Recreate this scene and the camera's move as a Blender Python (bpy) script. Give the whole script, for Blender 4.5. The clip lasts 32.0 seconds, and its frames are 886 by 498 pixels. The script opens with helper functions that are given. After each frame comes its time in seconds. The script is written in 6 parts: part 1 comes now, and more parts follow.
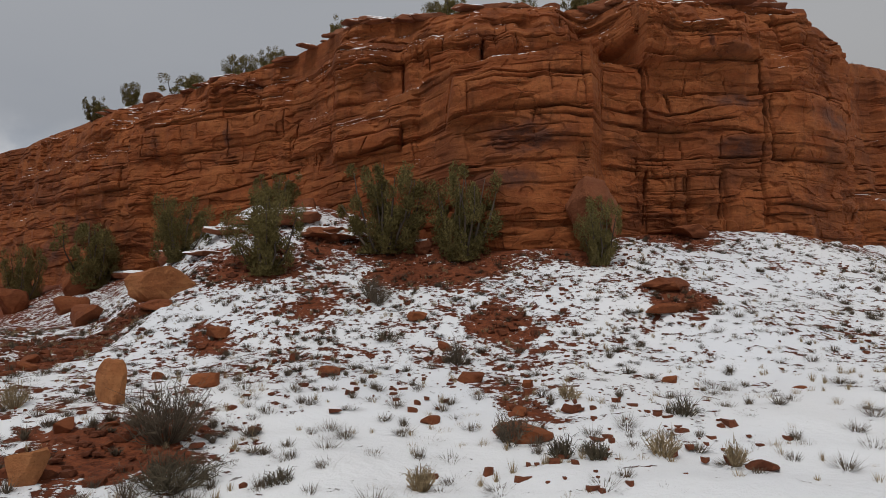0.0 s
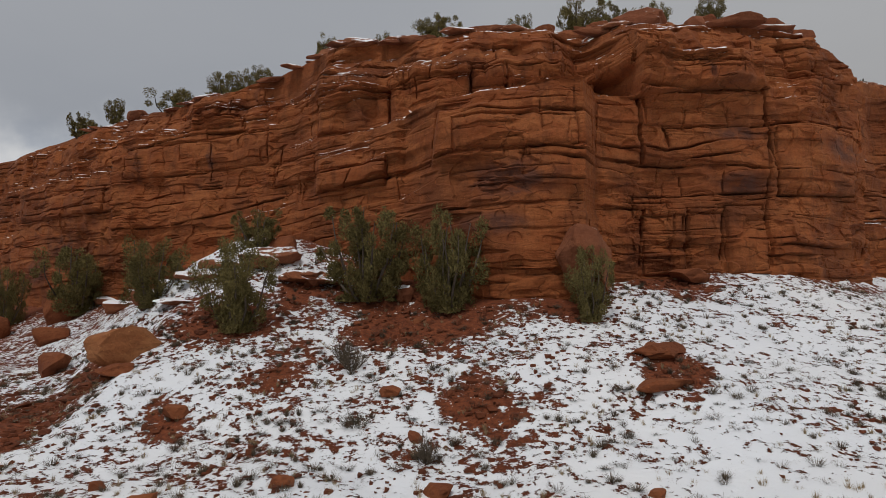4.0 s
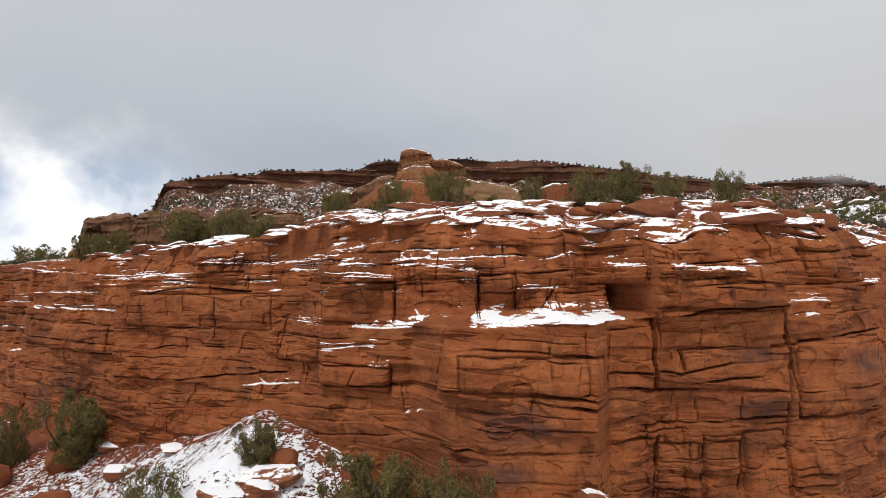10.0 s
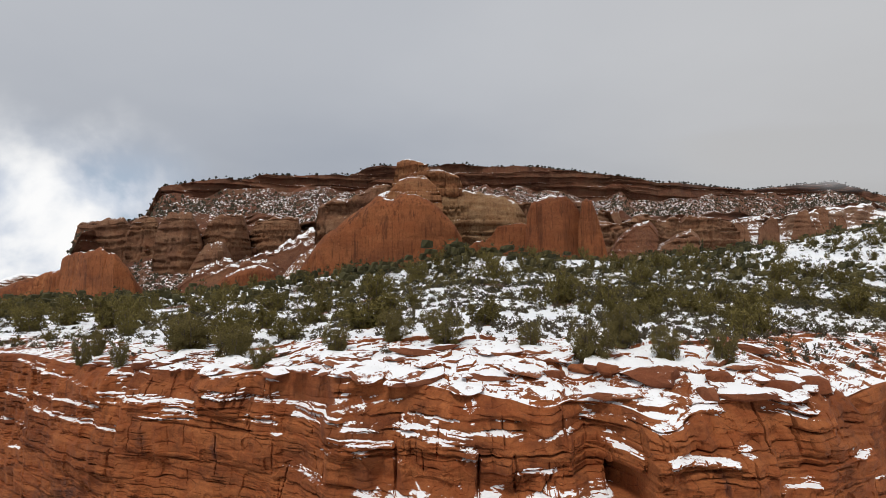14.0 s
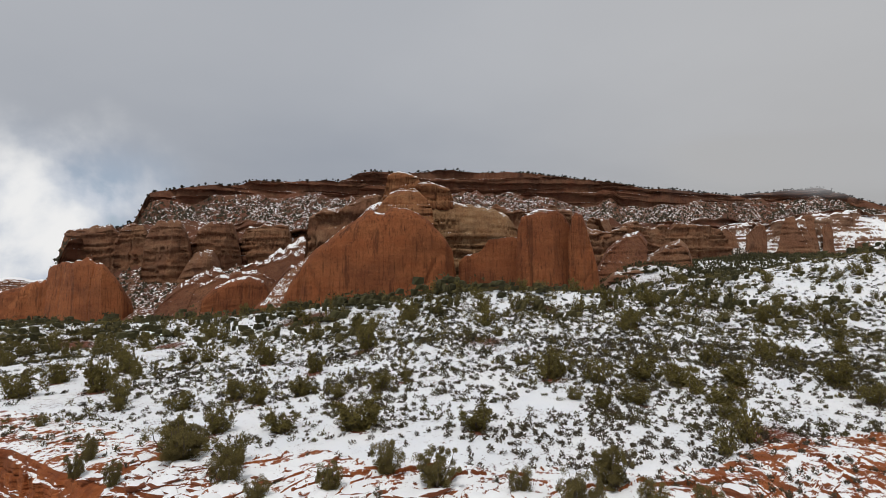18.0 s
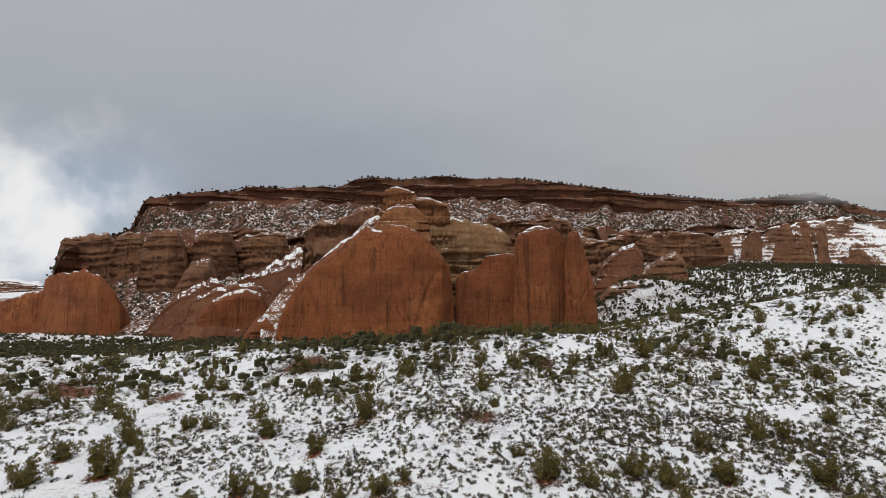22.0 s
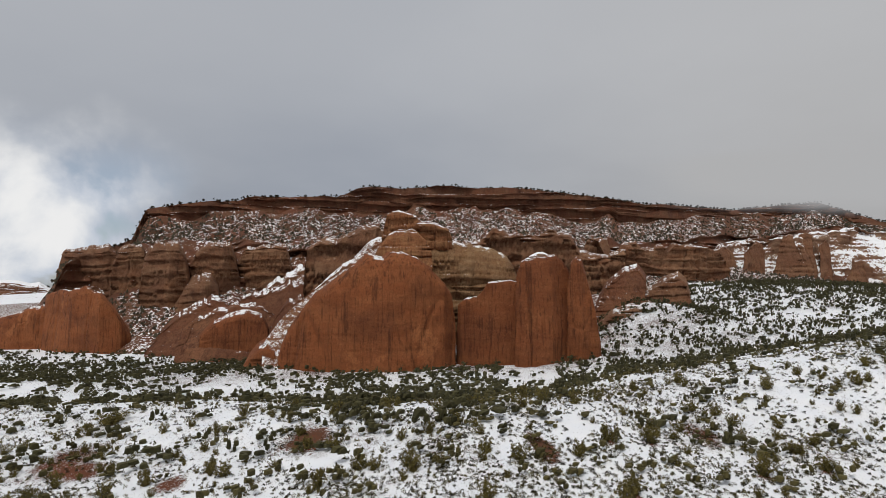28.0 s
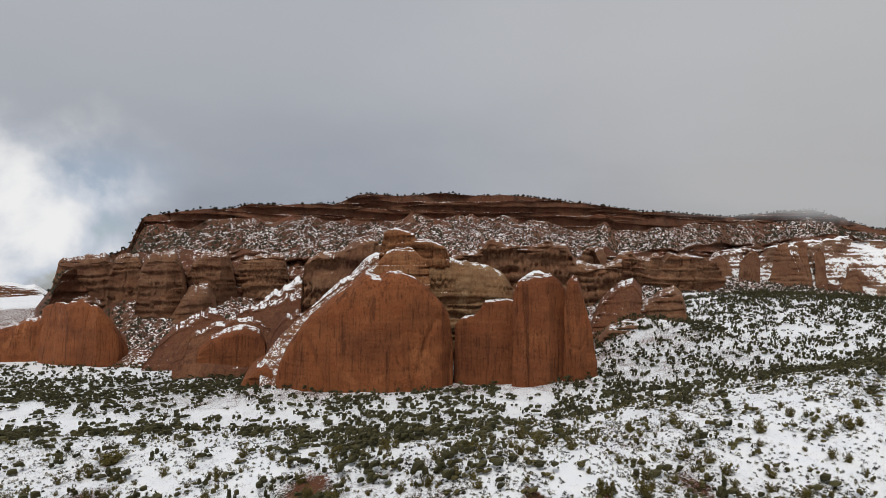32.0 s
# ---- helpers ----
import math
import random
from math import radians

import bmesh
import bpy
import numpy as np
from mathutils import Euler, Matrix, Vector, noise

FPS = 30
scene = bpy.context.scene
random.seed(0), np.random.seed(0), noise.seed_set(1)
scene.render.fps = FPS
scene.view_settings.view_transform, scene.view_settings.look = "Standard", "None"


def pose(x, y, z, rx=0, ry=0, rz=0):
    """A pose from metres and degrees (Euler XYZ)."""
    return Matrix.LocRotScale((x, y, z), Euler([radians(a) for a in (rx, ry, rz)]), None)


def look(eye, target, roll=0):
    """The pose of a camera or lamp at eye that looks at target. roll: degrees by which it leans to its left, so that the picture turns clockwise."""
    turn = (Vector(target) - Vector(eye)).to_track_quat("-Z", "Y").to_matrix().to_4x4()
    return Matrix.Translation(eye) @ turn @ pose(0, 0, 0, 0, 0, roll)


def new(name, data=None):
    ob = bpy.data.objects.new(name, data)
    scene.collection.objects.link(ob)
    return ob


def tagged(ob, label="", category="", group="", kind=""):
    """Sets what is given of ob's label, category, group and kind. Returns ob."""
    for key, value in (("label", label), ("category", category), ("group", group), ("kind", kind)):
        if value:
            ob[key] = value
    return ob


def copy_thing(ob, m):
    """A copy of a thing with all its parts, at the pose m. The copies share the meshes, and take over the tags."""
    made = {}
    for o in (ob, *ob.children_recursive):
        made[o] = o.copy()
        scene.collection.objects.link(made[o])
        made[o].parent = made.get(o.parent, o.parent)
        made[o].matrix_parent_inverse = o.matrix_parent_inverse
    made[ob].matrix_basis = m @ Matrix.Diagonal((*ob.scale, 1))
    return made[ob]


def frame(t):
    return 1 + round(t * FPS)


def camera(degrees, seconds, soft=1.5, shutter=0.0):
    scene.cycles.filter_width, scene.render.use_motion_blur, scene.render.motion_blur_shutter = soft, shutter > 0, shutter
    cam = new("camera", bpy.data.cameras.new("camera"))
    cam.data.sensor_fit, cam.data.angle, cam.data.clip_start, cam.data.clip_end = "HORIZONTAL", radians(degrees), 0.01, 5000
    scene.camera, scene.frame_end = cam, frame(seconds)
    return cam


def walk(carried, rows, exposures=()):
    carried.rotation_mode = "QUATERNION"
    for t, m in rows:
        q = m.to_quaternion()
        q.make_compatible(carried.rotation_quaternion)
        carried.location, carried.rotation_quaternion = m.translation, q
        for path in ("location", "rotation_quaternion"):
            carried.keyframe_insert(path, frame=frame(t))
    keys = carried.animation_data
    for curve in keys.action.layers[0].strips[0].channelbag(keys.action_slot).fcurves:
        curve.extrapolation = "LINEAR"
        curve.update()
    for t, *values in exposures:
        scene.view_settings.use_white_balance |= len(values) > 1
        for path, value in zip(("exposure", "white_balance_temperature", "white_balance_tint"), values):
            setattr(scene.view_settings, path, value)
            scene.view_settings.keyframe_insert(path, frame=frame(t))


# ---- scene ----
cam = camera(76.5, 32.0, soft=0.7)
PATH = [
    (0.0, pose(0.000, 0.000, 0.000, 94.864, 0.341, -0.002)),
    (0.5, pose(0.124, 0.195, 0.039, 94.879, 0.339, 0.059)),
    (1.0, pose(0.257, 0.556, 0.065, 94.936, 0.341, 0.081)),
    (1.5, pose(0.385, 0.797, 0.055, 94.989, 0.346, 0.129)),
    (2.0, pose(0.509, 0.958, 0.081, 95.014, 0.362, 0.206)),
    (2.5, pose(0.626, 1.057, 0.166, 94.917, 0.355, 0.301)),
    (3.0, pose(0.727, 1.071, 0.576, 94.649, 0.326, 0.428)),
    (3.5, pose(0.806, 1.022, 1.326, 94.296, 0.296, 0.548)),
    (5.5, pose(0.687, 0.959, 4.346, 93.305, 0.299, 0.397)),
    (6.0, pose(0.822, 1.013, 5.017, 93.387, 0.142, 0.683)),
    (6.5, pose(0.899, 1.134, 5.702, 93.578, 0.108, 1.010)),
    (7.0, pose(0.981, 1.359, 6.362, 93.833, 0.068, 1.291)),
    (7.5, pose(1.034, 1.464, 6.998, 94.037, -0.009, 1.451)),
    (8.0, pose(1.032, 1.431, 7.619, 94.123, -0.015, 1.531)),
    (8.5, pose(0.984, 1.347, 8.240, 94.129, 0.019, 1.556)),
    (9.0, pose(0.938, 1.267, 8.951, 94.134, 0.036, 1.512)),
    (9.5, pose(0.941, 1.181, 9.770, 94.138, 0.011, 1.489)),
    (10.0, pose(0.944, 1.149, 10.704, 94.159, 0.012, 1.474)),
    (10.5, pose(0.921, 1.100, 11.636, 94.164, 0.062, 1.430)),
    (11.0, pose(0.879, 1.038, 12.589, 94.191, 0.044, 1.360)),
    (11.5, pose(0.870, 0.974, 13.557, 94.185, -0.006, 1.370)),
    (12.0, pose(0.832, 0.894, 14.483, 94.191, -0.050, 1.335)),
    (12.5, pose(0.790, 0.773, 15.410, 94.202, -0.072, 1.288)),
    (13.0, pose(0.748, 0.630, 16.310, 94.193, -0.132, 1.190)),
    (13.5, pose(0.703, 0.499, 17.223, 94.211, -0.146, 1.112)),
    (14.0, pose(0.709, 0.280, 18.152, 94.177, -0.148, 0.985)),
    (14.5, pose(0.689, 0.016, 19.099, 94.175, -0.126, 0.889)),
    (15.0, pose(0.654, -0.258, 20.046, 94.193, -0.121, 0.768)),
    (15.5, pose(0.631, -0.494, 21.000, 94.192, -0.119, 0.712)),
    (17.5, pose(0.625, -0.486, 24.702, 94.284, -0.040, 0.155)),
    (18.0, pose(0.641, -0.789, 25.886, 94.302, -0.029, 0.055)),
    (18.5, pose(0.680, -1.108, 27.188, 94.299, -0.044, -0.018)),
    (19.0, pose(0.661, -1.422, 28.575, 94.307, -0.058, -0.092)),
    (19.5, pose(0.622, -1.752, 29.987, 94.286, -0.079, -0.130)),
    (20.0, pose(0.600, -2.076, 31.398, 94.276, -0.064, -0.172)),
    (20.5, pose(0.593, -2.394, 32.822, 94.259, -0.052, -0.202)),
    (21.0, pose(0.587, -2.714, 34.222, 94.262, -0.040, -0.231)),
    (21.5, pose(0.569, -2.970, 35.610, 94.233, -0.017, -0.252)),
    (22.0, pose(0.503, -3.082, 37.049, 94.203, -0.011, -0.280)),
    (22.5, pose(0.426, -3.096, 38.527, 94.197, -0.039, -0.267)),
    (23.0, pose(0.370, -3.069, 40.043, 94.214, -0.021, -0.279)),
    (23.5, pose(0.343, -3.035, 41.596, 94.186, -0.012, -0.241)),
    (24.0, pose(0.322, -3.022, 43.180, 94.168, -0.044, -0.228)),
    (24.5, pose(0.298, -3.027, 44.778, 94.149, -0.116, -0.199)),
    (25.0, pose(0.257, -3.034, 46.363, 94.135, -0.133, -0.187)),
    (25.5, pose(0.198, -3.020, 47.929, 94.084, -0.141, -0.151)),
    (27.5, pose(-0.148, -2.704, 53.911, 94.031, -0.142, -0.168)),
    (28.0, pose(-0.159, -2.904, 55.433, 94.014, -0.142, -0.174)),
    (28.5, pose(-0.166, -3.183, 56.935, 93.980, -0.118, -0.202)),
    (29.0, pose(-0.183, -3.526, 58.410, 93.985, -0.116, -0.250)),
    (29.5, pose(-0.216, -3.871, 59.906, 93.994, -0.136, -0.260)),
    (30.0, pose(-0.262, -4.211, 61.421, 94.009, -0.173, -0.265)),
    (30.5, pose(-0.335, -4.532, 62.978, 93.980, -0.193, -0.279)),
    (31.0, pose(-0.422, -4.836, 64.582, 93.978, -0.196, -0.334)),
    (31.5, pose(-0.515, -5.115, 66.215, 93.974, -0.181, -0.415)),
    (32.0, pose(-0.617, -5.363, 67.876, 93.973, -0.174, -0.512)),
]
walk(cam, PATH, exposures=((0.0, -0.55), (3.0, -0.60), (6.0, -0.34), (9.0, 0.18), (13.0, 0.04), (17.0, -0.22), (24.0, -0.27), (32.0, -0.24)))

# ---- world and light ----
SUN_EL, SUN_AZ = 62.0, 200.0
world = bpy.data.worlds.new("overcast_sky")
scene.world = world
world.use_nodes = True
wt = world.node_tree
wt.nodes.clear()


def wn(kind, **values):
    n = wt.nodes.new(kind)
    for k, v in values.items():
        n.inputs[k].default_value = v
    return n


def wmath(op, a, b=None, c=None):
    n = wt.nodes.new("ShaderNodeMath")
    n.operation = op
    for i, v in enumerate((a, b, c)):
        if v is None:
            continue
        if isinstance(v, (int, float)):
            n.inputs[i].default_value = v
        else:
            wt.links.new(v, n.inputs[i])
    return n.outputs[0]


def wmix(fac, a, b):
    n = wt.nodes.new("ShaderNodeMix")
    n.data_type = "RGBA"
    for i, v in ((0, fac), (6, a), (7, b)):
        if isinstance(v, (int, float)):
            n.inputs[i].default_value = v
        elif isinstance(v, tuple):
            n.inputs[i].default_value = (*v, 1)
        else:
            wt.links.new(v, n.inputs[i])
    return n.outputs[2]


def wramp(value, lo, hi):
    n = wt.nodes.new("ShaderNodeMapRange")
    n.interpolation_type = "SMOOTHSTEP"
    n.inputs["From Min"].default_value, n.inputs["From Max"].default_value = lo, hi
    wt.links.new(value, n.inputs["Value"])
    return n.outputs[0]


sky = wt.nodes.new("ShaderNodeTexSky")
sky.sky_type = "NISHITA"
sky.sun_disc = False
sky.sun_elevation, sky.sun_rotation = radians(SUN_EL), radians(SUN_AZ)
co = wt.nodes.new("ShaderNodeTexCoord")
sep = wt.nodes.new("ShaderNodeSeparateXYZ")
wt.links.new(co.outputs["Generated"], sep.inputs[0])
dx, dy, dz = sep.outputs
# cloud layers, flattened by projecting the direction on a high plane
flat = wmath("ADD", wmath("MAXIMUM", dz, 0.0), 0.22)
comb = wt.nodes.new("ShaderNodeCombineXYZ")
wt.links.new(wmath("DIVIDE", dx, flat), comb.inputs[0])
wt.links.new(wmath("DIVIDE", dy, flat), comb.inputs[1])
cl1 = wn("ShaderNodeTexNoise", Scale=0.55, Detail=5.0, Roughness=0.5)
cl2 = wn("ShaderNodeTexNoise", Scale=6.5, Detail=8.0, Roughness=0.5, Distortion=0.2)
wt.links.new(comb.outputs[0], cl1.inputs["Vector"])
wt.links.new(co.outputs["Generated"], cl2.inputs["Vector"])
side = wramp(dx, -0.15, 0.62)          # the deck thins to pale grey on one side
up = wramp(dz, 0.12, 0.42)
deck = wmix(side, (0.335, 0.37, 0.435), (0.47, 0.47, 0.475))
deck = wmix(wmath("MULTIPLY", up, 0.55), deck, (0.60, 0.61, 0.635))
deck = wmix(wmath("MULTIPLY", wramp(cl1.outputs[0], 0.35, 0.7), 0.28), deck, (0.70, 0.71, 0.73))
# broken bright cumulus low on the other side, with blue between
low = wmath("MULTIPLY", wramp(wmath("SUBTRACT", wmath("MULTIPLY", cl1.outputs[0], 0.25), dx), 0.50, 0.64), wramp(wmath("SUBTRACT", wmath("MULTIPLY", cl2.outputs[0], 0.16), dz), -0.20, -0.06))
puff = wmix(wramp(cl2.outputs[0], 0.40, 0.58), (0.60, 0.66, 0.76), (1.0, 1.0, 1.0))
lit = wt.nodes.new("ShaderNodeVectorMath")
lit.operation = "SCALE"
lit.inputs["Scale"].default_value = 0.1
wt.links.new(sky.outputs[0], lit.inputs[0])
gap = wmath("MULTIPLY", low, wmath("SUBTRACT", 1.0, wramp(cl2.outputs[0], 0.36, 0.44)))
cloud = wmix(low, deck, puff)
cloud = wmix(wmath("MULTIPLY", gap, 0.7), cloud, lit.outputs[0])
bg = wn("ShaderNodeBackground", Strength=1.0)
wt.links.new(cloud, bg.inputs["Color"])
out = wt.nodes.new("ShaderNodeOutputWorld")
wt.links.new(bg.outputs[0], out.inputs[0])

sun = new("sun", bpy.data.lights.new("sun", "SUN"))
sun.data.energy, sun.data.angle, sun.data.color = 1.95, radians(11), (1.0, 0.965, 0.92)
a = radians(SUN_AZ)
sun.matrix_world = look(Vector((math.sin(a), math.cos(a), math.tan(radians(SUN_EL)))) * 100, (0, 0, 0))


# ---- noise and mesh helpers ----
# ground begin
def lattice(i, j, k, seed):
    h = (i * 374761393 + j * 668265263 + k * 2147483647 + seed * 974711) & 0xFFFFFFFF
    h = ((h ^ (h >> 13)) * 1274126177) & 0xFFFFFFFF
    h = ((h ^ (h >> 16)) * 2246822519) & 0xFFFFFFFF
    return ((h ^ (h >> 15)) & 0xFFFFFF) / 16777215.0


def vnoise(x, y, z=0.0, seed=0):
    """Smooth value noise, -1 to 1, on arrays."""
    x, y, z = np.broadcast_arrays(np.asarray(x, float), np.asarray(y, float), np.asarray(z, float))
    xi, yi, zi = np.floor(x).astype(np.int64), np.floor(y).astype(np.int64), np.floor(z).astype(np.int64)
    u, v, w = x - xi, y - yi, z - zi
    u, v, w = u * u * (3 - 2 * u), v * v * (3 - 2 * v), w * w * (3 - 2 * w)
    total = 0.0
    for a in (0, 1):
        for b in (0, 1):
            for c in (0, 1):
                total = total + lattice(xi + a, yi + b, zi + c, seed) * (u if a else 1 - u) * (v if b else 1 - v) * (w if c else 1 - w)
    return total * 2 - 1


def fbm(x, y, z=0.0, seed=0, octaves=4, gain=0.5):
    total, amp = 0.0, 1.0
    for o in range(octaves):
        f = 2.03 ** o
        total = total + amp * vnoise(np.asarray(x) * f, np.asarray(y) * f, np.asarray(z) * f, seed + o * 17)
        amp *= gain
    return total


def smooth(lo, hi, v):
    t = np.clip((v - lo) / (hi - lo), 0, 1)
    return t * t * (3 - 2 * t)


# plan of the cliff: its face, foot and rim along x
FACE_X = (-90, -60, -40, -27, -19.3, -12, -7, -5, -1, 0.5, 2, 5.6, 6.4, 8.1, 8.5, 13.9, 15.5, 19.4, 20.4, 25, 40, 80)
FACE_Y = (78, 62, 47.5, 39, 34.3, 31, 28, 26, 23.6, 21.9, 20.9, 20.3, 21.9, 22.7, 22.9, 23.1, 23.5, 25.8, 29, 30, 36, 60)
FOOT_X = (-60, -30, -19, -14, -8.5, -5, -1, 2, 5, 8, 14, 20, 30, 80)
FOOT_Z = (1.0, 1.0, 1.2, 2.6, 4.7, 3.8, 2.4, 1.9, 1.9, 2.4, 2.6, 2.5, 2.3, 2)
RIM_X = (-60, -27, -12, -7, 0, 8, 14, 20, 40, 80)
RIM_Z = (12.2, 12.6, 13.0, 13.4, 13.0, 12.7, 12.9, 12.6, 12.5, 13)


def face_y(x):
    return np.interp(x, FACE_X, FACE_Y)


def talus_face(x):
    """The face without its jogs, as the talus follows it."""
    x = np.asarray(x, float)
    return sum(face_y(x + d) for d in np.linspace(-3.5, 3.5, 15)) / 15


def foot_z(x):
    return np.interp(x, FOOT_X, FOOT_Z)


def rim_z(x):
    return np.interp(x, RIM_X, RIM_Z)


def nose_back(x):
    """How far the upper wall stands back above the jutting nose."""
    return np.interp(x, (-4.4, -1.5, 1.0, 5.8, 7.4, 8.3), (0, 1.1, 2.6, 3.3, 2.0, 0))


def ground(x, y):
    """Height of the land without its fine relief."""
    x, y = np.asarray(x, float), np.asarray(y, float)
    e = y - face_y(x)
    et = e - nose_back(x)
    # talus below the cliff, running out on a gentle apron
    slope = foot_z(x) + 0.42 * np.minimum(y - talus_face(x), 0)
    apron = -2.02 + 0.08 * np.clip(y - 8, -60, 8) + 0.02 * np.minimum(y + 52, 0)
    k = 0.45
    h = np.clip(0.5 + 0.5 * (slope - apron) / k, 0, 1)
    talus = apron * (1 - h) + slope * h + k * h * (1 - h)
    talus = talus + 1.1 * np.exp(-((x + 9.5) / 4.5) ** 2 - ((y - 24) / 3.2) ** 2)
    talus = talus + 0.16 * fbm(x * 0.35, y * 0.35, 3.1, 5, 3)
    # the bench on top, a low ridge and the hollow behind it
    climb = np.interp(x, (-30, -12, -4, 2), (0.3, 0.4, 0.75, 1.0))
    top = rim_z(x) + climb * np.interp(et, (0, 1.5, 4, 7, 25), (-0.6, 0.35, 1.5, 2.3, 3.2))
    top = top + np.interp(e, (25, 50, 80, 103, 112, 125, 150, 185, 230, 320), (0, 2.0, 5.2, 8.8, 9.3, 8.6, 4.4, -1.8, -6.0, -7.5))
    tilt = np.interp(x, (-200, -100, -50, 0, 50, 90, 150, 300), (-10, -7, -3.5, 0, 1.5, 6, 15, 25))
    top = top + tilt * smooth(20, 110, e) * (1 - 0.75 * smooth(150, 260, e))
    top = top + 0.5 * fbm(x * 0.09, y * 0.09, 0.5, 9, 3) * smooth(4, 30, e) + 1.5 * fbm(x * 0.02, y * 0.02, 0.2, 11, 2) * smooth(40, 110, e)
    # the land rises behind the hollow on one side, and lies flat on the other
    rise = 44 * smooth(60, 330, x) * smooth(190, 620, y) + 4 * smooth(0, 260, x) * smooth(120, 230, y)
    rise = rise - 22 * smooth(380, 540, x) * smooth(450, 650, y) + 24 * np.exp(-((x - 150) / 50) ** 2 - ((y - 425) / 55) ** 2)
    left = -7 * smooth(40, 300, -x) * smooth(150, 400, y)
    top = top + rise + left
    top = top - 0.6 * smooth(8.5, 6.5, et)
    back = smooth(2.9, 3.7, et)
    z = talus * (1 - back) + top * back
    far = smooth(1500, 3600, np.hypot(x, y))
    hills = far * (40 + 55 * fbm(x / 700, y / 700, 0.7, 21, 4))
    return z + hills


def ledges_z(x, y):
    """Height of the stepped bedrock behind the rim."""
    et = y - face_y(x) - nose_back(x)
    climb = np.interp(x, (-30, -12, -4, 2), (0.3, 0.4, 0.75, 1.0))
    base = climb * np.interp(et, (0, 1.5, 4, 7, 25), (-0.3, 0.40, 1.45, 2.3, 3.2)) + 0.12
    cell = lattice(np.floor(x * 0.45 + 0.9 * vnoise(x * 0.45, y * 0.6, 0.0, 107)).astype(np.int64), np.floor(y * 0.75 + 1.1 * vnoise(x * 0.4, y * 0.6, 3.0, 109)).astype(np.int64), np.int64(2), 111)
    fine = lattice(np.floor(x * 1.1 + 0.8 * vnoise(x * 0.9, y * 1.1, 1.0, 113)).astype(np.int64), np.floor(y * 1.6 + 0.9 * vnoise(x * 0.9, y * 1.1, 4.0, 115)).astype(np.int64), np.int64(4), 117)
    slabs = 0.42 * (cell - 0.5) + 0.16 * np.maximum(0, fine - 0.6) / 0.4 * (cell > 0.35)
    k = base / 0.45 + 0.8 * fbm(x * 0.30, y * 0.40, 0.0, 99, 3) + 0.12 * fbm(x * 1.0, y * 1.3, 0.0, 101, 3)
    f = k - np.floor(k)
    steps = 0.45 * (np.floor(k) + 0.4 * f + 0.6 * smooth(0.90, 0.98, f))
    return rim_z(x) + 0.82 * base + 0.18 * steps + 0.55 * slabs * np.interp(x, (-25, -10, 0), (0.6, 0.8, 1.0)) + 0.02 * fbm(x * 2.2, y * 2.2, 0.0, 102, 2)
# ground end


def mesh_from(name, verts, faces, smooth_shade=False):
    """A mesh from an (n, 3) array and a list of arrays of faces, each (m, 3) or (m, 4)."""
    me = bpy.data.meshes.new(name)
    verts = np.ascontiguousarray(verts, dtype=np.float32)
    faces = [np.asarray(f, dtype=np.int32) for f in (faces if isinstance(faces, list) else [faces]) if len(f)]
    loops = np.concatenate([f.ravel() for f in faces])
    sizes = np.concatenate([np.full(len(f), f.shape[1], np.int32) for f in faces])
    me.vertices.add(len(verts))
    me.vertices.foreach_set("co", verts.ravel())
    me.loops.add(len(loops))
    me.loops.foreach_set("vertex_index", loops)
    me.polygons.add(len(sizes))
    me.polygons.foreach_set("loop_start", np.concatenate([[0], np.cumsum(sizes)[:-1]]).astype(np.int32))
    me.polygons.foreach_set("loop_total", sizes)
    me.polygons.foreach_set("use_smooth", np.full(len(sizes), smooth_shade, dtype=bool))
    me.update(calc_edges=True)
    me.validate()
    return me


def grid_faces(nu, nv, flip=False):
    """Quads of a grid whose vertex (i, j) has the number i * nv + j."""
    i, j = np.meshgrid(np.arange(nu - 1), np.arange(nv - 1), indexing="ij")
    a = (i * nv + j).ravel()
    q = np.stack([a, a + nv, a + nv + 1, a + 1], 1)
    return q[:, ::-1] if flip else q


def part(name, me, material, parent=None, label=""):
    """One mesh object, under its thing or part."""
    ob = new(name, me)
    if not me.materials:
        me.materials.append(material)
    if parent is not None:
        ob.parent = parent
    return tagged(ob, label)


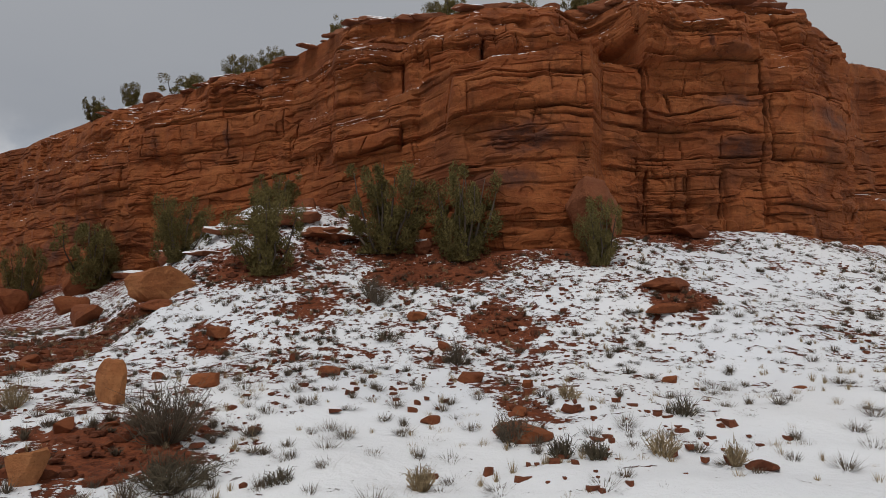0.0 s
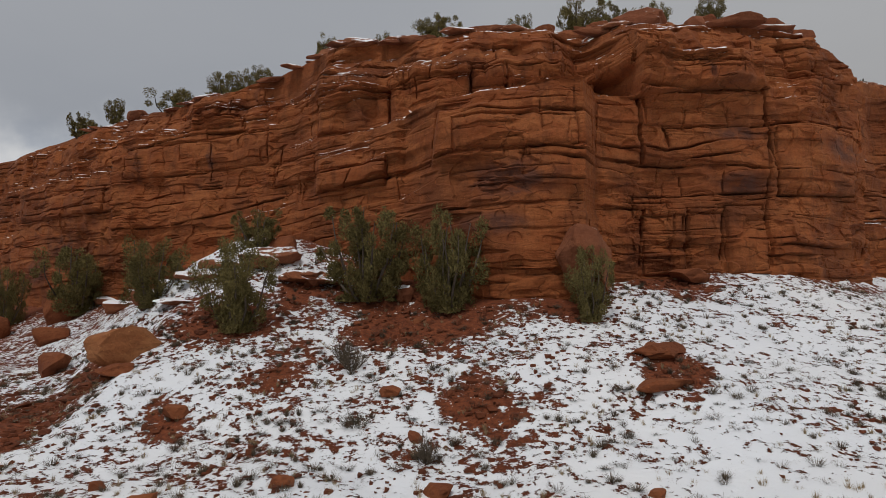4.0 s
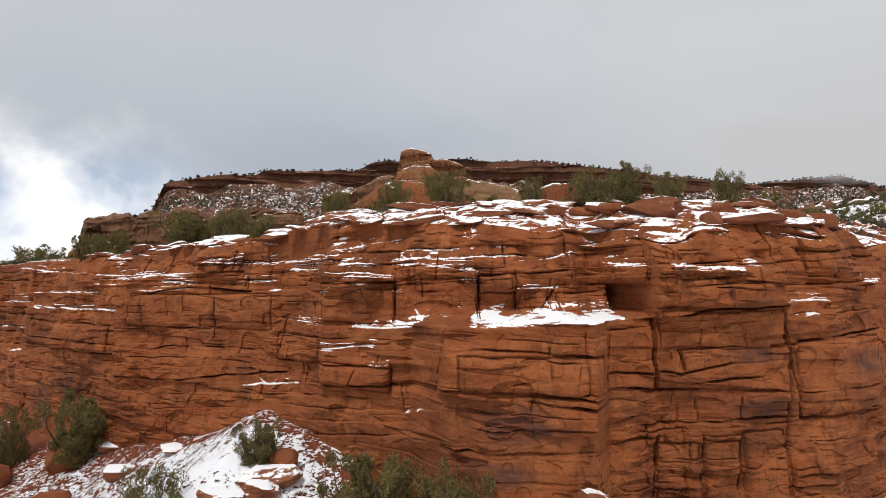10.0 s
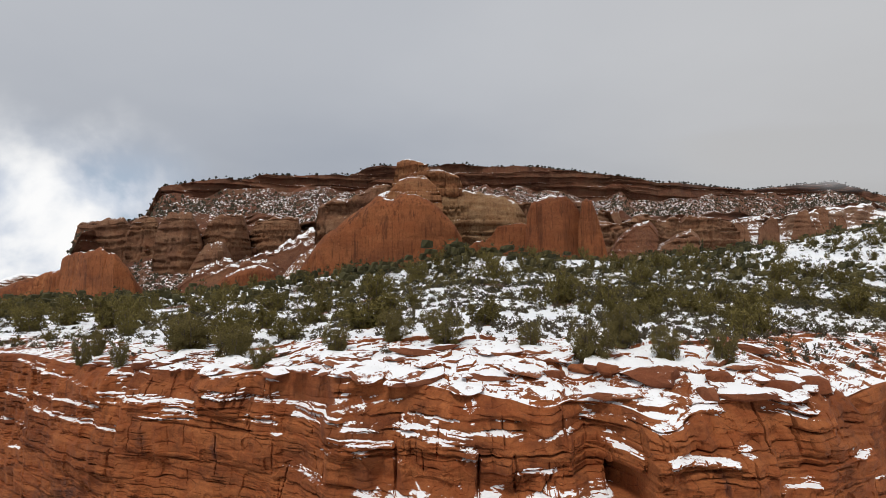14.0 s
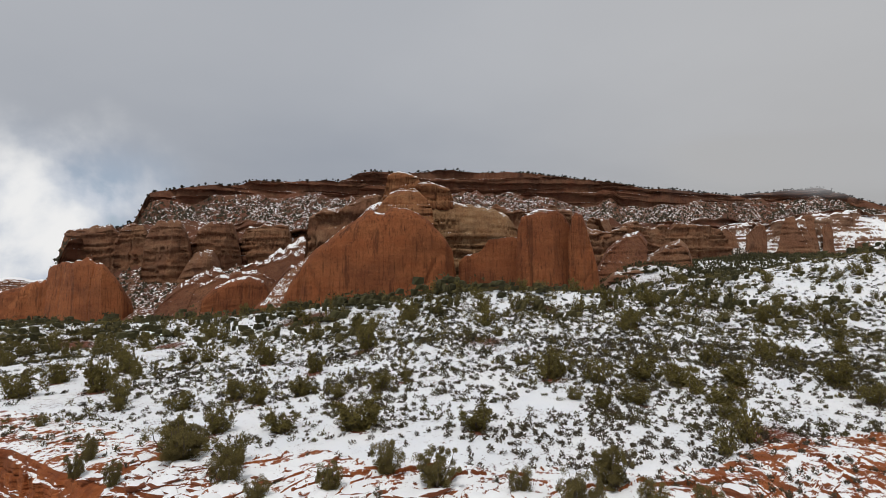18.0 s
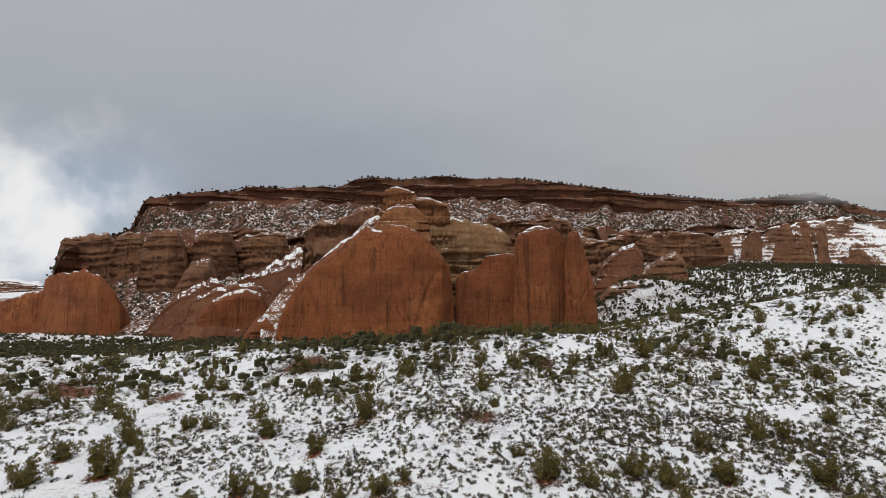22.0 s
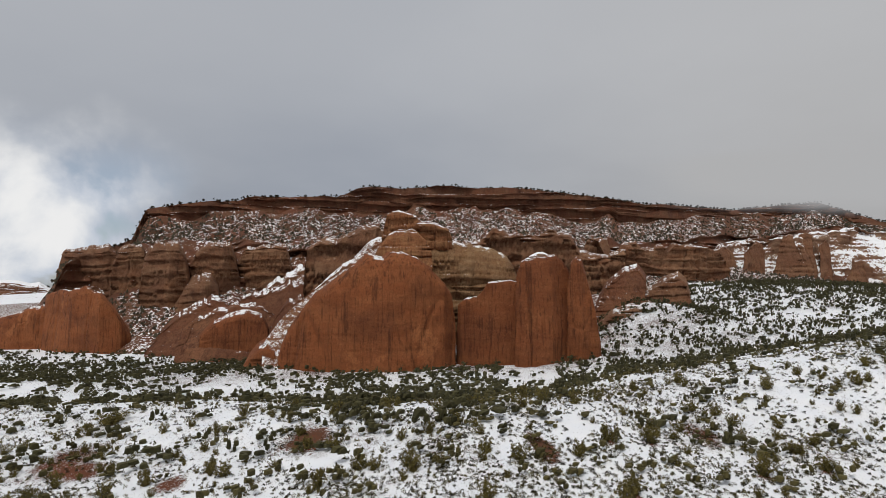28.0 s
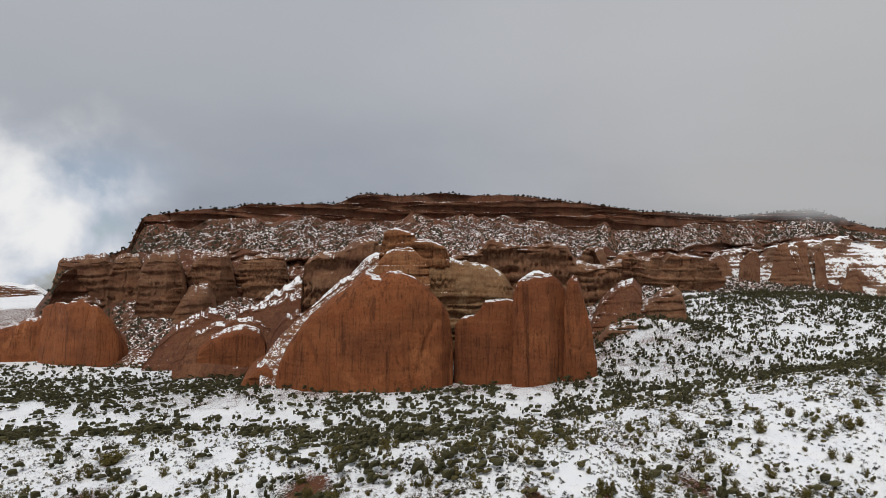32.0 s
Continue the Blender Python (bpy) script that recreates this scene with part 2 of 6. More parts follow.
# ---- materials ----
class Nodes:
    """Short hand for one node material."""

    def __init__(self, name):
        self.mat = bpy.data.materials.new(name)
        self.mat.use_nodes = True
        self.t = self.mat.node_tree
        self.bsdf = self.t.nodes["Principled BSDF"]
        self.bsdf.inputs["Specular IOR Level"].default_value = 0.25
        self.pos = self.t.nodes.new("ShaderNodeNewGeometry").outputs

    def put(self, value, socket):
        if isinstance(value, (int, float)):
            socket.default_value = value
        elif isinstance(value, tuple):
            socket.default_value = (*value, 1) if socket.type == "RGBA" else value
        else:
            self.t.links.new(value, socket)

    def scaled(self, vector, sx, sy, sz):
        n = self.t.nodes.new("ShaderNodeVectorMath")
        n.operation = "MULTIPLY"
        self.put(vector, n.inputs[0])
        n.inputs[1].default_value = (sx, sy, sz)
        return n.outputs[0]

    def noise(self, vector, scale, detail=4.0, rough=0.55, distort=0.0):
        n = self.t.nodes.new("ShaderNodeTexNoise")
        self.put(vector, n.inputs["Vector"])
        n.inputs["Scale"].default_value, n.inputs["Detail"].default_value = scale, detail
        n.inputs["Roughness"].default_value, n.inputs["Distortion"].default_value = rough, distort
        return n.outputs[0]

    def cells(self, vector, scale, feature="F1", pick="Distance"):
        n = self.t.nodes.new("ShaderNodeTexVoronoi")
        n.feature = feature
        self.put(vector, n.inputs["Vector"])
        n.inputs["Scale"].default_value = scale
        return n.outputs[pick]

    def ramp(self, value, lo, hi, a=0.0, b=1.0):
        n = self.t.nodes.new("ShaderNodeMapRange")
        n.interpolation_type = "SMOOTHSTEP"
        self.put(value, n.inputs["Value"])
        for k, v in (("From Min", lo), ("From Max", hi), ("To Min", a), ("To Max", b)):
            n.inputs[k].default_value = v
        return n.outputs[0]

    def mix(self, fac, a, b):
        n = self.t.nodes.new("ShaderNodeMix")
        n.data_type = "RGBA"
        self.put(fac, n.inputs[0]), self.put(a, n.inputs[6]), self.put(b, n.inputs[7])
        return n.outputs[2]

    def math(self, op, a, b=0.0):
        n = self.t.nodes.new("ShaderNodeMath")
        n.operation = op
        self.put(a, n.inputs[0]), self.put(b, n.inputs[1])
        return n.outputs[0]

    def up(self):
        n = self.t.nodes.new("ShaderNodeSeparateXYZ")
        self.put(self.pos["Normal"], n.inputs[0])
        return n.outputs[2]

    def random(self):
        return self.t.nodes.new("ShaderNodeObjectInfo").outputs["Random"]

    def attr(self, name):
        n = self.t.nodes.new("ShaderNodeAttribute")
        n.attribute_name = name
        return n.outputs["Fac"]

    def bump(self, height, strength, distance, before=None):
        n = self.t.nodes.new("ShaderNodeBump")
        n.inputs["Strength"].default_value, n.inputs["Distance"].default_value = strength, distance
        self.put(height, n.inputs["Height"])
        if before is not None:
            self.put(before, n.inputs["Normal"])
        return n.outputs[0]

    def done(self, color, rough=0.9, normal=None):
        self.put(color, self.bsdf.inputs["Base Color"])
        self.put(rough, self.bsdf.inputs["Roughness"])
        if normal is not None:
            self.put(normal, self.bsdf.inputs["Normal"])
        return self.mat


SNOW = (0.885, 0.89, 0.90)


def sandstone(name, base, dark, pale, scale=1.0, snow=None, speck=0.0, varnish=0.35, strata=1.0, cracks=0.0, ribs=1.0, breaks=0.0, runs=0.0):
    """Bedded sandstone: thin beds, grain, dark varnish streaks. snow: how level a face must be to hold snow;
    None: snow lies where the mesh says so."""
    m = Nodes(name)
    p = m.scaled(m.pos["Position"], 1 / scale, 1 / scale, 1 / scale)
    wavy = m.scaled(p, 0.3, 0.3, 1.9)
    beds = m.noise(wavy, 1.0, 6.0, 0.65)
    blotch = m.noise(p, 0.55, 6.0, 0.62)
    grain = m.noise(p, 9.0, 5.0, 0.75)
    fine = m.noise(m.scaled(p, 1.3, 1.3, 4.0), 3.2, 5.0, 0.75)
    streak = m.noise(m.scaled(p, 2.2, 2.2, 0.13), 1.0, 5.0, 0.65)
    c = m.mix(m.math("MULTIPLY", m.ramp(m.math("ADD", m.math("MULTIPLY", beds, 0.5), m.math("MULTIPLY", m.noise(p, 0.9, 6.0, 0.7), 0.5)), 0.40, 0.60), strata), base, pale)
    c = m.mix(m.ramp(m.noise(m.scaled(p, 0.6, 0.6, 1.3), 0.24, 5.0, 0.65), 0.46, 0.66, 0.0, 0.55), c, dark)
    c = m.mix(m.ramp(blotch, 0.48, 0.72, 0.0, 0.65), c, dark)
    c = m.mix(m.ramp(m.noise(p, 0.33, 6.0, 0.7), 0.60, 0.66, 0.0, 0.6), c, tuple(min(1.0, v * 1.25) for v in pale))
    c = m.mix(m.math("MULTIPLY", m.ramp(streak, 0.52, 0.70), varnish), c, tuple(v * 0.42 for v in dark))
    c = m.mix(m.ramp(grain, 0.45, 0.72, 0.0, 0.45), c, tuple(v * 0.42 for v in base))
    c = m.mix(m.ramp(m.noise(m.scaled(p, 1.0, 1.0, 1.7), 4.2, 6.0, 0.8), 0.56, 0.66, 0.0, 0.5), c, tuple(v * 0.5 for v in dark))
    c = m.mix(m.ramp(m.noise(p, 24.0, 4.0, 0.7), 0.55, 0.72, 0.0, 0.5), c, tuple(v * 0.35 for v in dark))
    c = m.mix(m.ramp(m.noise(p, 13.0, 3.0, 0.7), 0.62, 0.72, 0.0, 0.45), c, tuple(min(1.0, v * 1.6) for v in pale))
    c = m.mix(m.ramp(m.noise(p, 2.6, 5.0, 0.7), 0.62, 0.75, 0.0, 0.55), c, tuple(min(1.0, v * 1.35) for v in pale))
    if not breaks:
        c = m.mix(m.ramp(m.random(), 0.0, 1.0, 0.0, 0.35), c, dark)
    if runs:
        w = m.pos["Position"]
        thin = m.noise(m.scaled(w, 0.75, 0.75, 0.045), 1.0, 5.0, 0.7)
        c = m.mix(m.math("MULTIPLY", m.ramp(thin, 0.50, 0.66), runs), c, tuple(v * 0.38 for v in dark))
        c = m.mix(m.ramp(m.noise(w, 0.9, 5.0, 0.75), 0.50, 0.72, 0.0, 0.6 * runs), c, tuple(v * 0.5 for v in dark))
        c = m.mix(m.ramp(m.noise(m.scaled(w, 0.5, 0.5, 1.4), 1.0, 5.0, 0.75), 0.56, 0.72, 0.0, 0.6 * runs), c, tuple(min(1.0, v * 1.35) for v in pale))
    if breaks:
        veil = m.math("MULTIPLY", m.attr("stain"), m.ramp(m.noise(p, 1.6, 5.0, 0.65), 0.3, 0.6))
        c = m.mix(m.math("MULTIPLY", veil, 0.85), c, (0.085, 0.036, 0.026))
    if breaks:
        bent = m.t.nodes.new("ShaderNodeVectorMath")
        bent.operation = "ADD"
        wob = m.t.nodes.new("ShaderNodeTexNoise")
        wob.inputs["Scale"].default_value, wob.inputs["Detail"].default_value = 0.9, 4.0
        m.put(p, wob.inputs["Vector"])
        m.put(m.scaled(p, 0.55, 0.55, 1.25), bent.inputs[0]), m.put(m.scaled(wob.outputs["Color"], 0.6, 0.6, 0.6), bent.inputs[1])
        edge = m.cells(bent.outputs[0], 1.0, "DISTANCE_TO_EDGE")
        gate = m.ramp(m.noise(p, 0.6, 3.0, 0.6), 0.52, 0.62)
        split = m.math("MULTIPLY", m.ramp(edge, 0.022, 0.004), gate)
        # dark along the cracks: dirt, and the shade inside them put into the colour
        c = m.mix(m.math("MULTIPLY", split, 0.4 * breaks), c, tuple(v * 0.3 for v in dark))
    slit = m.ramp(m.noise(m.scaled(p, 0.3, 0.3, 3.4), 1.0, 4.0, 0.55), 0.48, 0.5)
    slit = m.math("MULTIPLY", slit, m.ramp(m.noise(m.scaled(p, 0.3, 0.3, 3.4), 1.0, 4.0, 0.55), 0.52, 0.5))
    ragged = m.noise(p, 1.5, 6.0, 0.7)
    if snow is None:
        lie = m.math("ADD", m.math("MULTIPLY", m.attr("snow"), m.ramp(m.up(), 0.55, 0.82)), m.ramp(ragged, 0.3, 0.7, -0.75, 0.2))
        mask = m.ramp(lie, 0.5, 0.6)
    else:
        lie = m.math("ADD", m.up(), m.ramp(ragged, 0.25, 0.75, -0.22, 0.22))
        if speck:
            lie = m.math("SUBTRACT", lie, m.ramp(m.noise(p, 5.5, 3.0, 0.7), 0.40, 0.60, 0.0, speck))
        mask = m.ramp(lie, snow - 0.06, snow + 0.06)
    c = m.mix(mask, c, SNOW)
    n = m.bump(grain, 0.6, 0.03 * scale)
    if runs:
        n = m.bump(thin, 0.8, 0.5, m.bump(m.noise(m.pos["Position"], 0.7, 6.0, 0.75), 0.8, 0.6, n))
    n = m.bump(m.noise(p, 3.0, 6.0, 0.7), 0.6, 0.10 * scale, n)
    n = m.bump(fine, 0.35 * ribs, 0.05 * scale, n)
    n = m.bump(beds, 0.35 * ribs, 0.10 * scale, n)
    if breaks:
        n = m.bump(m.math("MULTIPLY", split, -1.0), 0.6, 0.06 * scale, n)
    if cracks:
        n = m.bump(m.math("MULTIPLY", slit, -1.0), cracks, 0.25 * scale, n)
    return m.done(c, 0.92, n)


CLIFF = sandstone("red_sandstone", (0.250, 0.067, 0.019), (0.100, 0.029, 0.012), (0.325, 0.105, 0.033), cracks=0.12, ribs=0.35, breaks=1.0)
BUTTE = sandstone("butte_sandstone", (0.255, 0.078, 0.026), (0.125, 0.040, 0.017), (0.33, 0.125, 0.046), scale=11.0, snow=0.94, varnish=0.8, strata=0.5, ribs=0.25, runs=0.6)
SLICK = sandstone("snowy_slickrock", (0.171, 0.063, 0.029), (0.099, 0.038, 0.022), (0.225, 0.104, 0.052), scale=11.0, snow=0.87, speck=0.10, varnish=0.6, strata=0.8, ribs=0.3, runs=0.5)
ORANGE = sandstone("orange_sandstone", (0.285, 0.110, 0.042), (0.167, 0.062, 0.027), (0.370, 0.189, 0.086), scale=9.0, snow=0.86, cracks=0.3, runs=0.6)
TAN = sandstone("tan_sandstone", (0.279, 0.151, 0.068), (0.180, 0.085, 0.039), (0.360, 0.239, 0.129), scale=9.0, snow=0.95, runs=0.5)
BUFF = sandstone("brown_sandstone", (0.215, 0.094, 0.045), (0.125, 0.054, 0.031), (0.290, 0.158, 0.086), scale=12.0, snow=0.95, speck=0.08, varnish=0.3, cracks=0.3, runs=0.4)
STREAK = sandstone("snow_streaked_rock", (0.20, 0.080, 0.038), (0.11, 0.045, 0.026), (0.27, 0.135, 0.07), scale=5.0, snow=0.56, speck=0.22, varnish=0.4, ribs=0.4, runs=0.3)
MESA = sandstone("mesa_sandstone", (0.150, 0.055, 0.028), (0.057, 0.026, 0.017), (0.158, 0.077, 0.042), scale=16.0, snow=0.83, speck=0.62, varnish=0.3, cracks=0.25, ribs=0.5)


def ground_material():
    m = Nodes("snowy_red_earth")
    p = m.pos["Position"]
    q = m.scaled(p, 0.85, 1.0, 1.3)
    n1, n2, n3 = m.noise(q, 1.7, 6.0, 0.7), m.noise(q, 6.0, 5.0, 0.7), m.noise(p, 0.16, 4.0, 0.55)
    earth = m.mix(m.ramp(n2, 0.3, 0.7), (0.10, 0.027, 0.012), (0.25, 0.070, 0.027))
    earth = m.mix(m.ramp(m.noise(p, 22.0, 3.0, 0.6), 0.52, 0.68, 0.0, 0.7), earth, (0.04, 0.02, 0.014))
    earth = m.mix(m.math("MULTIPLY", m.attr("brush"), m.ramp(n1, 0.35, 0.6, 0.2, 0.7)), earth, (0.06, 0.045, 0.028))
    cover = m.attr("snow")
    lie = m.math("ADD", cover, m.math("MULTIPLY", m.math("SUBTRACT", n1, 0.5), 1.25))
    lie = m.math("ADD", lie, m.math("MULTIPLY", m.math("SUBTRACT", n2, 0.5), 1.55))
    mask = m.ramp(lie, 0.46, 0.52)
    snow = m.mix(m.ramp(n3, 0.3, 0.7), SNOW, (0.83, 0.85, 0.885))
    c = m.mix(mask, earth, snow)
    n = m.bump(n2, 0.6, 0.08)
    n = m.bump(mask, 0.8, 0.05, n)
    return m.done(c, m.ramp(mask, 0.0, 1.0, 0.95, 0.6), n)


GROUND = ground_material()


def plain(name, a, b, scale, rough=0.9):
    m = Nodes(name)
    p = m.pos["Position"]
    c = m.mix(m.ramp(m.noise(p, scale, 3.0, 0.6), 0.3, 0.7), a, b)
    c = m.mix(m.ramp(m.random(), 0.0, 1.0, 0.0, 0.35), c, tuple(v * 0.55 for v in a))
    c = m.mix(m.ramp(m.pos["Random Per Island"], 0.0, 1.0, 0.0, 0.6), c, tuple(min(1.0, v * 1.8) for v in b))
    return m.done(c, rough)


MIDLEAF = plain("olive_juniper_foliage", (0.082, 0.066, 0.018), (0.145, 0.115, 0.034), 1.0)
LEAF = plain("juniper_foliage", (0.090, 0.072, 0.023), (0.162, 0.127, 0.045), 3.0)
BARK = plain("juniper_bark", (0.06, 0.043, 0.031), (0.11, 0.085, 0.066), 8.0)
STRAW = plain("dry_grass", (0.20, 0.14, 0.075), (0.31, 0.235, 0.14), 3.0)
DEEPLEAF = plain("deep_olive_foliage", (0.040, 0.036, 0.013), (0.085, 0.070, 0.026), 0.6)
SAGE = plain("grey_sagebrush", (0.048, 0.038, 0.024), (0.10, 0.080, 0.052), 4.0)
WOODS = plain("dark_juniper_foliage", (0.025, 0.024, 0.010), (0.055, 0.049, 0.020), 0.4)
# darker than ROCK: wet stone, with shade put into the colour too
STONE = sandstone("dark_loose_stone", (0.17, 0.050, 0.022), (0.075, 0.026, 0.015), (0.24, 0.075, 0.033), snow=1.5)
TWIG = plain("bare_twigs", (0.065, 0.048, 0.033), (0.13, 0.100, 0.070), 6.0)
DARKBRUSH = plain("dark_scrub", (0.024, 0.022, 0.014), (0.050, 0.042, 0.026), 0.3)
SLABS = sandstone("snow_plastered_rock", (0.24, 0.12, 0.07), (0.14, 0.065, 0.04), (0.30, 0.19, 0.12), scale=14.0, ribs=0.3, snow=0.40, speck=0.24, varnish=0.6)

# ---- the land ----
def axis(*runs):
    """Places along one axis: runs of (end, step)."""
    v, here = [], runs[0]
    for end, step in runs[1:]:
        n = max(1, int(round((end - here) / step)))
        v.extend(np.linspace(here, end, n, endpoint=False))
        here = end
    v.append(here)
    return np.array(v)


# trees: x, y, height, width in proportion
FOOT_TREES = (
    (0.8, 20.7, 4.1, 1.01),
    (-2.2, 21.6, 3.9, 1.20),
    (-6.0, 19.1, 3.0, 1.15),
    (-10.6, 22.4, 2.8, 1.15),
    (-7.2, 24.4, 2.0, 1.43),
    (-21.4, 34.6, 4.7, 1.15),
    (5.4, 19.2, 2.4, 1.00),
    (-26.8, 36.0, 3.9, 0.74),
)
RIM_TREES = (
    (-18.3, 41.2, 3.1, 1.73),
    (-13.1, 35.7, 2.3, 1.23),
    (-10.2, 33.0, 1.5, 1.33),
    (-5.8, 31.9, 1.9, 1.08),
    (0.3, 31.1, 2.2, 1.36),
    (-2.8, 33.6, 2.0, 1.33),
    (4.8, 30.1, 1.5, 1.10),
    (7.6, 28.7, 2.6, 1.22),
    (9.8, 31.1, 2.6, 1.06),
    (11.3, 28.6, 1.7, 1.08),
    (13.7, 27.9, 1.8, 1.00),
    (-25.2, 39.7, 2.0, 0.90),
    (-26.2, 42.9, 2.2, 0.80),
    (-21.2, 37.3, 1.7, 0.89),
)
BENCH_TREES = (
    (-50.9, 68.6, 3.6, 1.36),
    (-52.8, 78.7, 3.4, 1.25),
    (-42.8, 71.4, 4.1, 1.25),
    (-47.9, 86.2, 3.3, 1.09),
    (-34.0, 60.2, 1.6, 1.25),
    (-41.2, 91.8, 2.6, 1.25),
    (-50.5, 123.2, 3.2, 1.25),
    (-100.8, 172.1, 3.7, 3.06),
    (-81.6, 111.0, 3.2, 1.46),
    (-27.0, 60.1, 2.2, 1.67),
    (-20.1, 43.9, 2.9, 1.16),
    (-18.7, 48.4, 2.5, 1.25),
    (-14.1, 39.1, 2.1, 1.36),
    (-22.7, 63.1, 2.7, 1.11),
    (-18.8, 59.0, 2.5, 1.25),
    (-15.1, 62.6, 2.4, 1.41),
    (-13.1, 47.7, 1.9, 1.62),
    (-10.2, 58.2, 1.7, 1.25),
    (-5.9, 43.7, 2.7, 1.73),
    (-5.9, 57.4, 2.2, 1.56),
    (-11.2, 87.5, 4.6, 0.91),
    (-25.6, 84.5, 3.2, 1.41),
    (-16.4, 74.8, 2.9, 1.09),
    (-3.4, 60.1, 1.7, 1.04),
)
RIDGE_TREES = (
    (12.2, 59.4, 3.7, 1.04),
    (9.6, 65.8, 1.5, 1.39),
    (33.4, 97.9, 3.6, 1.25),
    (22.4, 61.8, 2.7, 1.62),
    (25.4, 59.5, 2.8, 1.25),
    (18.5, 51.3, 2.0, 1.50),
    (32.5, 61.5, 3.0, 1.45),
    (34.1, 70.8, 2.6, 1.07),
    (26.2, 51.9, 1.9, 2.14),
    (24.3, 46.9, 1.5, 1.88),
    (14.4, 48.6, 1.9, 1.17),
    (49.0, 77.8, 2.6, 1.15),
    (43.8, 74.8, 2.1, 1.25),
    (60.8, 85.6, 2.7, 1.25),
    (43.1, 60.6, 3.2, 1.25),
    (41.1, 53.0, 2.2, 1.41),
    (61.8, 107.4, 4.5, 0.94),
    (75.0, 117.8, 2.5, 1.88),
    (36.0, 120.9, 3.8, 1.25),
    (44.8, 120.1, 3.8, 1.25),
    (76.1, 110.8, 2.9, 1.25),
    (12.5, 51.4, 1.5, 1.14),
    (3.1, 41.6, 2.1, 1.58),
)

# bare red patches on the talus: x, y, radius along x, radius along y
BARE_BENCH = (
    (-31.9, 136.0, 6.2, 5.9),
    (-91.1, 137.7, 6.2, 13.5),
    (21.6, 114.8, 2.3, 6.4),
    (6.2, 79.5, 3.7, 3.7),
    (58.5, 126.5, 3.9, 7.8),
    (-56.5, 117.4, 3.6, 4.9),
    (20.2, 118.6, 2.4, 4.9),
    (-82.6, 128.6, 5.8, 5.1),
    (25.5, 41.4, 3.1, 4.6),
    (-27.7, 36.2, 1.6, 10.0),
    (-28.5, 40.5, 3.0, 4.4),
)
BARE_SLOPE = (
    (-4.1, 7.8, 0.8, 0.9),
    (-4.5, 6.8, 0.5, 0.4),
    (1.8, 15.1, 1.0, 1.3),
    (-0.3, 22.4, 2.9, 2.3),
    (-4.8, 21.4, 0.7, 1.0),
    (-6.9, 19.4, 1.4, 1.1),
    (-4.0, 8.8, 1.1, 1.1),
    (-4.8, 7.5, 0.7, 1.0),
    (-10.1, 14.0, 0.5, 2.9),
    (-10.7, 17.7, 1.0, 3.6),
    (1.5, 10.3, 0.6, 1.5),
    (6.6, 16.2, 0.9, 1.1),
    (-3.8, 16.8, 0.9, 1.0),
    (9.0, 22.0, 1.2, 1.4),
    (5.3, 19.9, 1.1, 0.8),
    (-6.2, 15.0, 0.7, 0.7),
    (0.7, 18.9, 1.2, 1.1),
    (-1.6, 19.3, 1.1, 0.8),
)
BARE = BARE_BENCH + BARE_SLOPE


def snow_cover(x, y):
    """How much snow lies, about 0 to 1."""
    e = y - face_y(x)
    wx, wy = x + 0.7 * fbm(x * 0.8, y * 0.8, 4.4, 35, 3), y + 0.7 * fbm(x * 0.8, y * 0.8, 8.4, 36, 3)
    c = np.full(np.shape(x), 0.60) - 0.05 * smooth(10, 14, y) * smooth(5, 1, x) - 0.05 * smooth(13.5, 18, y) * smooth(9, 5, x)
    c = c + 0.22 * smooth(13.5, 9.0, y) * smooth(-6, -2, x) + 0.06 * smooth(2, 9, x)
    c = c - 0.15 * np.exp(-((e + 0.4) / 0.8) ** 2) + 0.30 * np.exp(-((x + 10) / 5) ** 2 - ((y - 24.5) / 3.5) ** 2)
    c = np.where(e > 1.2, 0.75 + 0.10 * np.exp(-((e - nose_back(x) - 7.0) / 2.6) ** 2) - 0.10 * np.exp(-((e - nose_back(x) - 1.5) / 2.2) ** 2) - 0.02 * smooth(30, 90, e) + 0.05 * smooth(130, 170, e), c)
    for bx, by, rx, ry in BARE:
        c = c - np.where(by < 27, 0.37, 0.45) * np.exp(-(((wx - bx) / rx) ** 2 + ((wy - by) / ry) ** 2) ** 1.5)
    for tx, ty, th, tw in RIM_TREES + BENCH_TREES + RIDGE_TREES:
        c = c - 0.5 * np.exp(-(((wx - tx) ** 2 + (wy - ty + 0.25 * th) ** 2) / (0.42 * th) ** 2) ** 1.5)
    c = c - 0.22 * smooth(270, 330, y) * smooth(260, 160, np.abs(x))
    c = c + 0.12 * fbm(x * 0.3, y * 0.3, 1.7, 31, 3) + np.where(e > 20, 0.12 * fbm(x * 0.06, y * 0.06, 2.7, 33, 3), 0)
    return c


gx = axis(-4200, (-1200, 150), (-400, 25), (-120, 5), (-45, 1.2), (-22, 0.45), (22, 0.25), (45, 0.6), (120, 1.5), (400, 8), (1200, 30), (4200, 150))
gy = axis(-4200, (-600, 180), (-60, 18), (-6, 1.5), (5, 0.35), (27, 0.2), (45, 0.45), (140, 1.3), (230, 2.2), (420, 5), (1000, 20), (4200, 130))
GX, GY = np.meshgrid(gx, gy, indexing="ij")
GZ = ground(GX, GY)
near = smooth(90, 30, np.hypot(GX, GY))
cover = snow_cover(GX, GY)
GZ = GZ + near * (0.05 * fbm(GX * 1.6, GY * 1.6, 0.3, 41, 3) + 0.035 * smooth(0.45, 0.7, cover + 0.25 * fbm(GX * 1.5, GY * 1.5, 0.9, 43, 2)))
me = mesh_from("ground", np.stack([GX, GY, GZ], -1).reshape(-1, 3), grid_faces(len(gx), len(gy)), True)
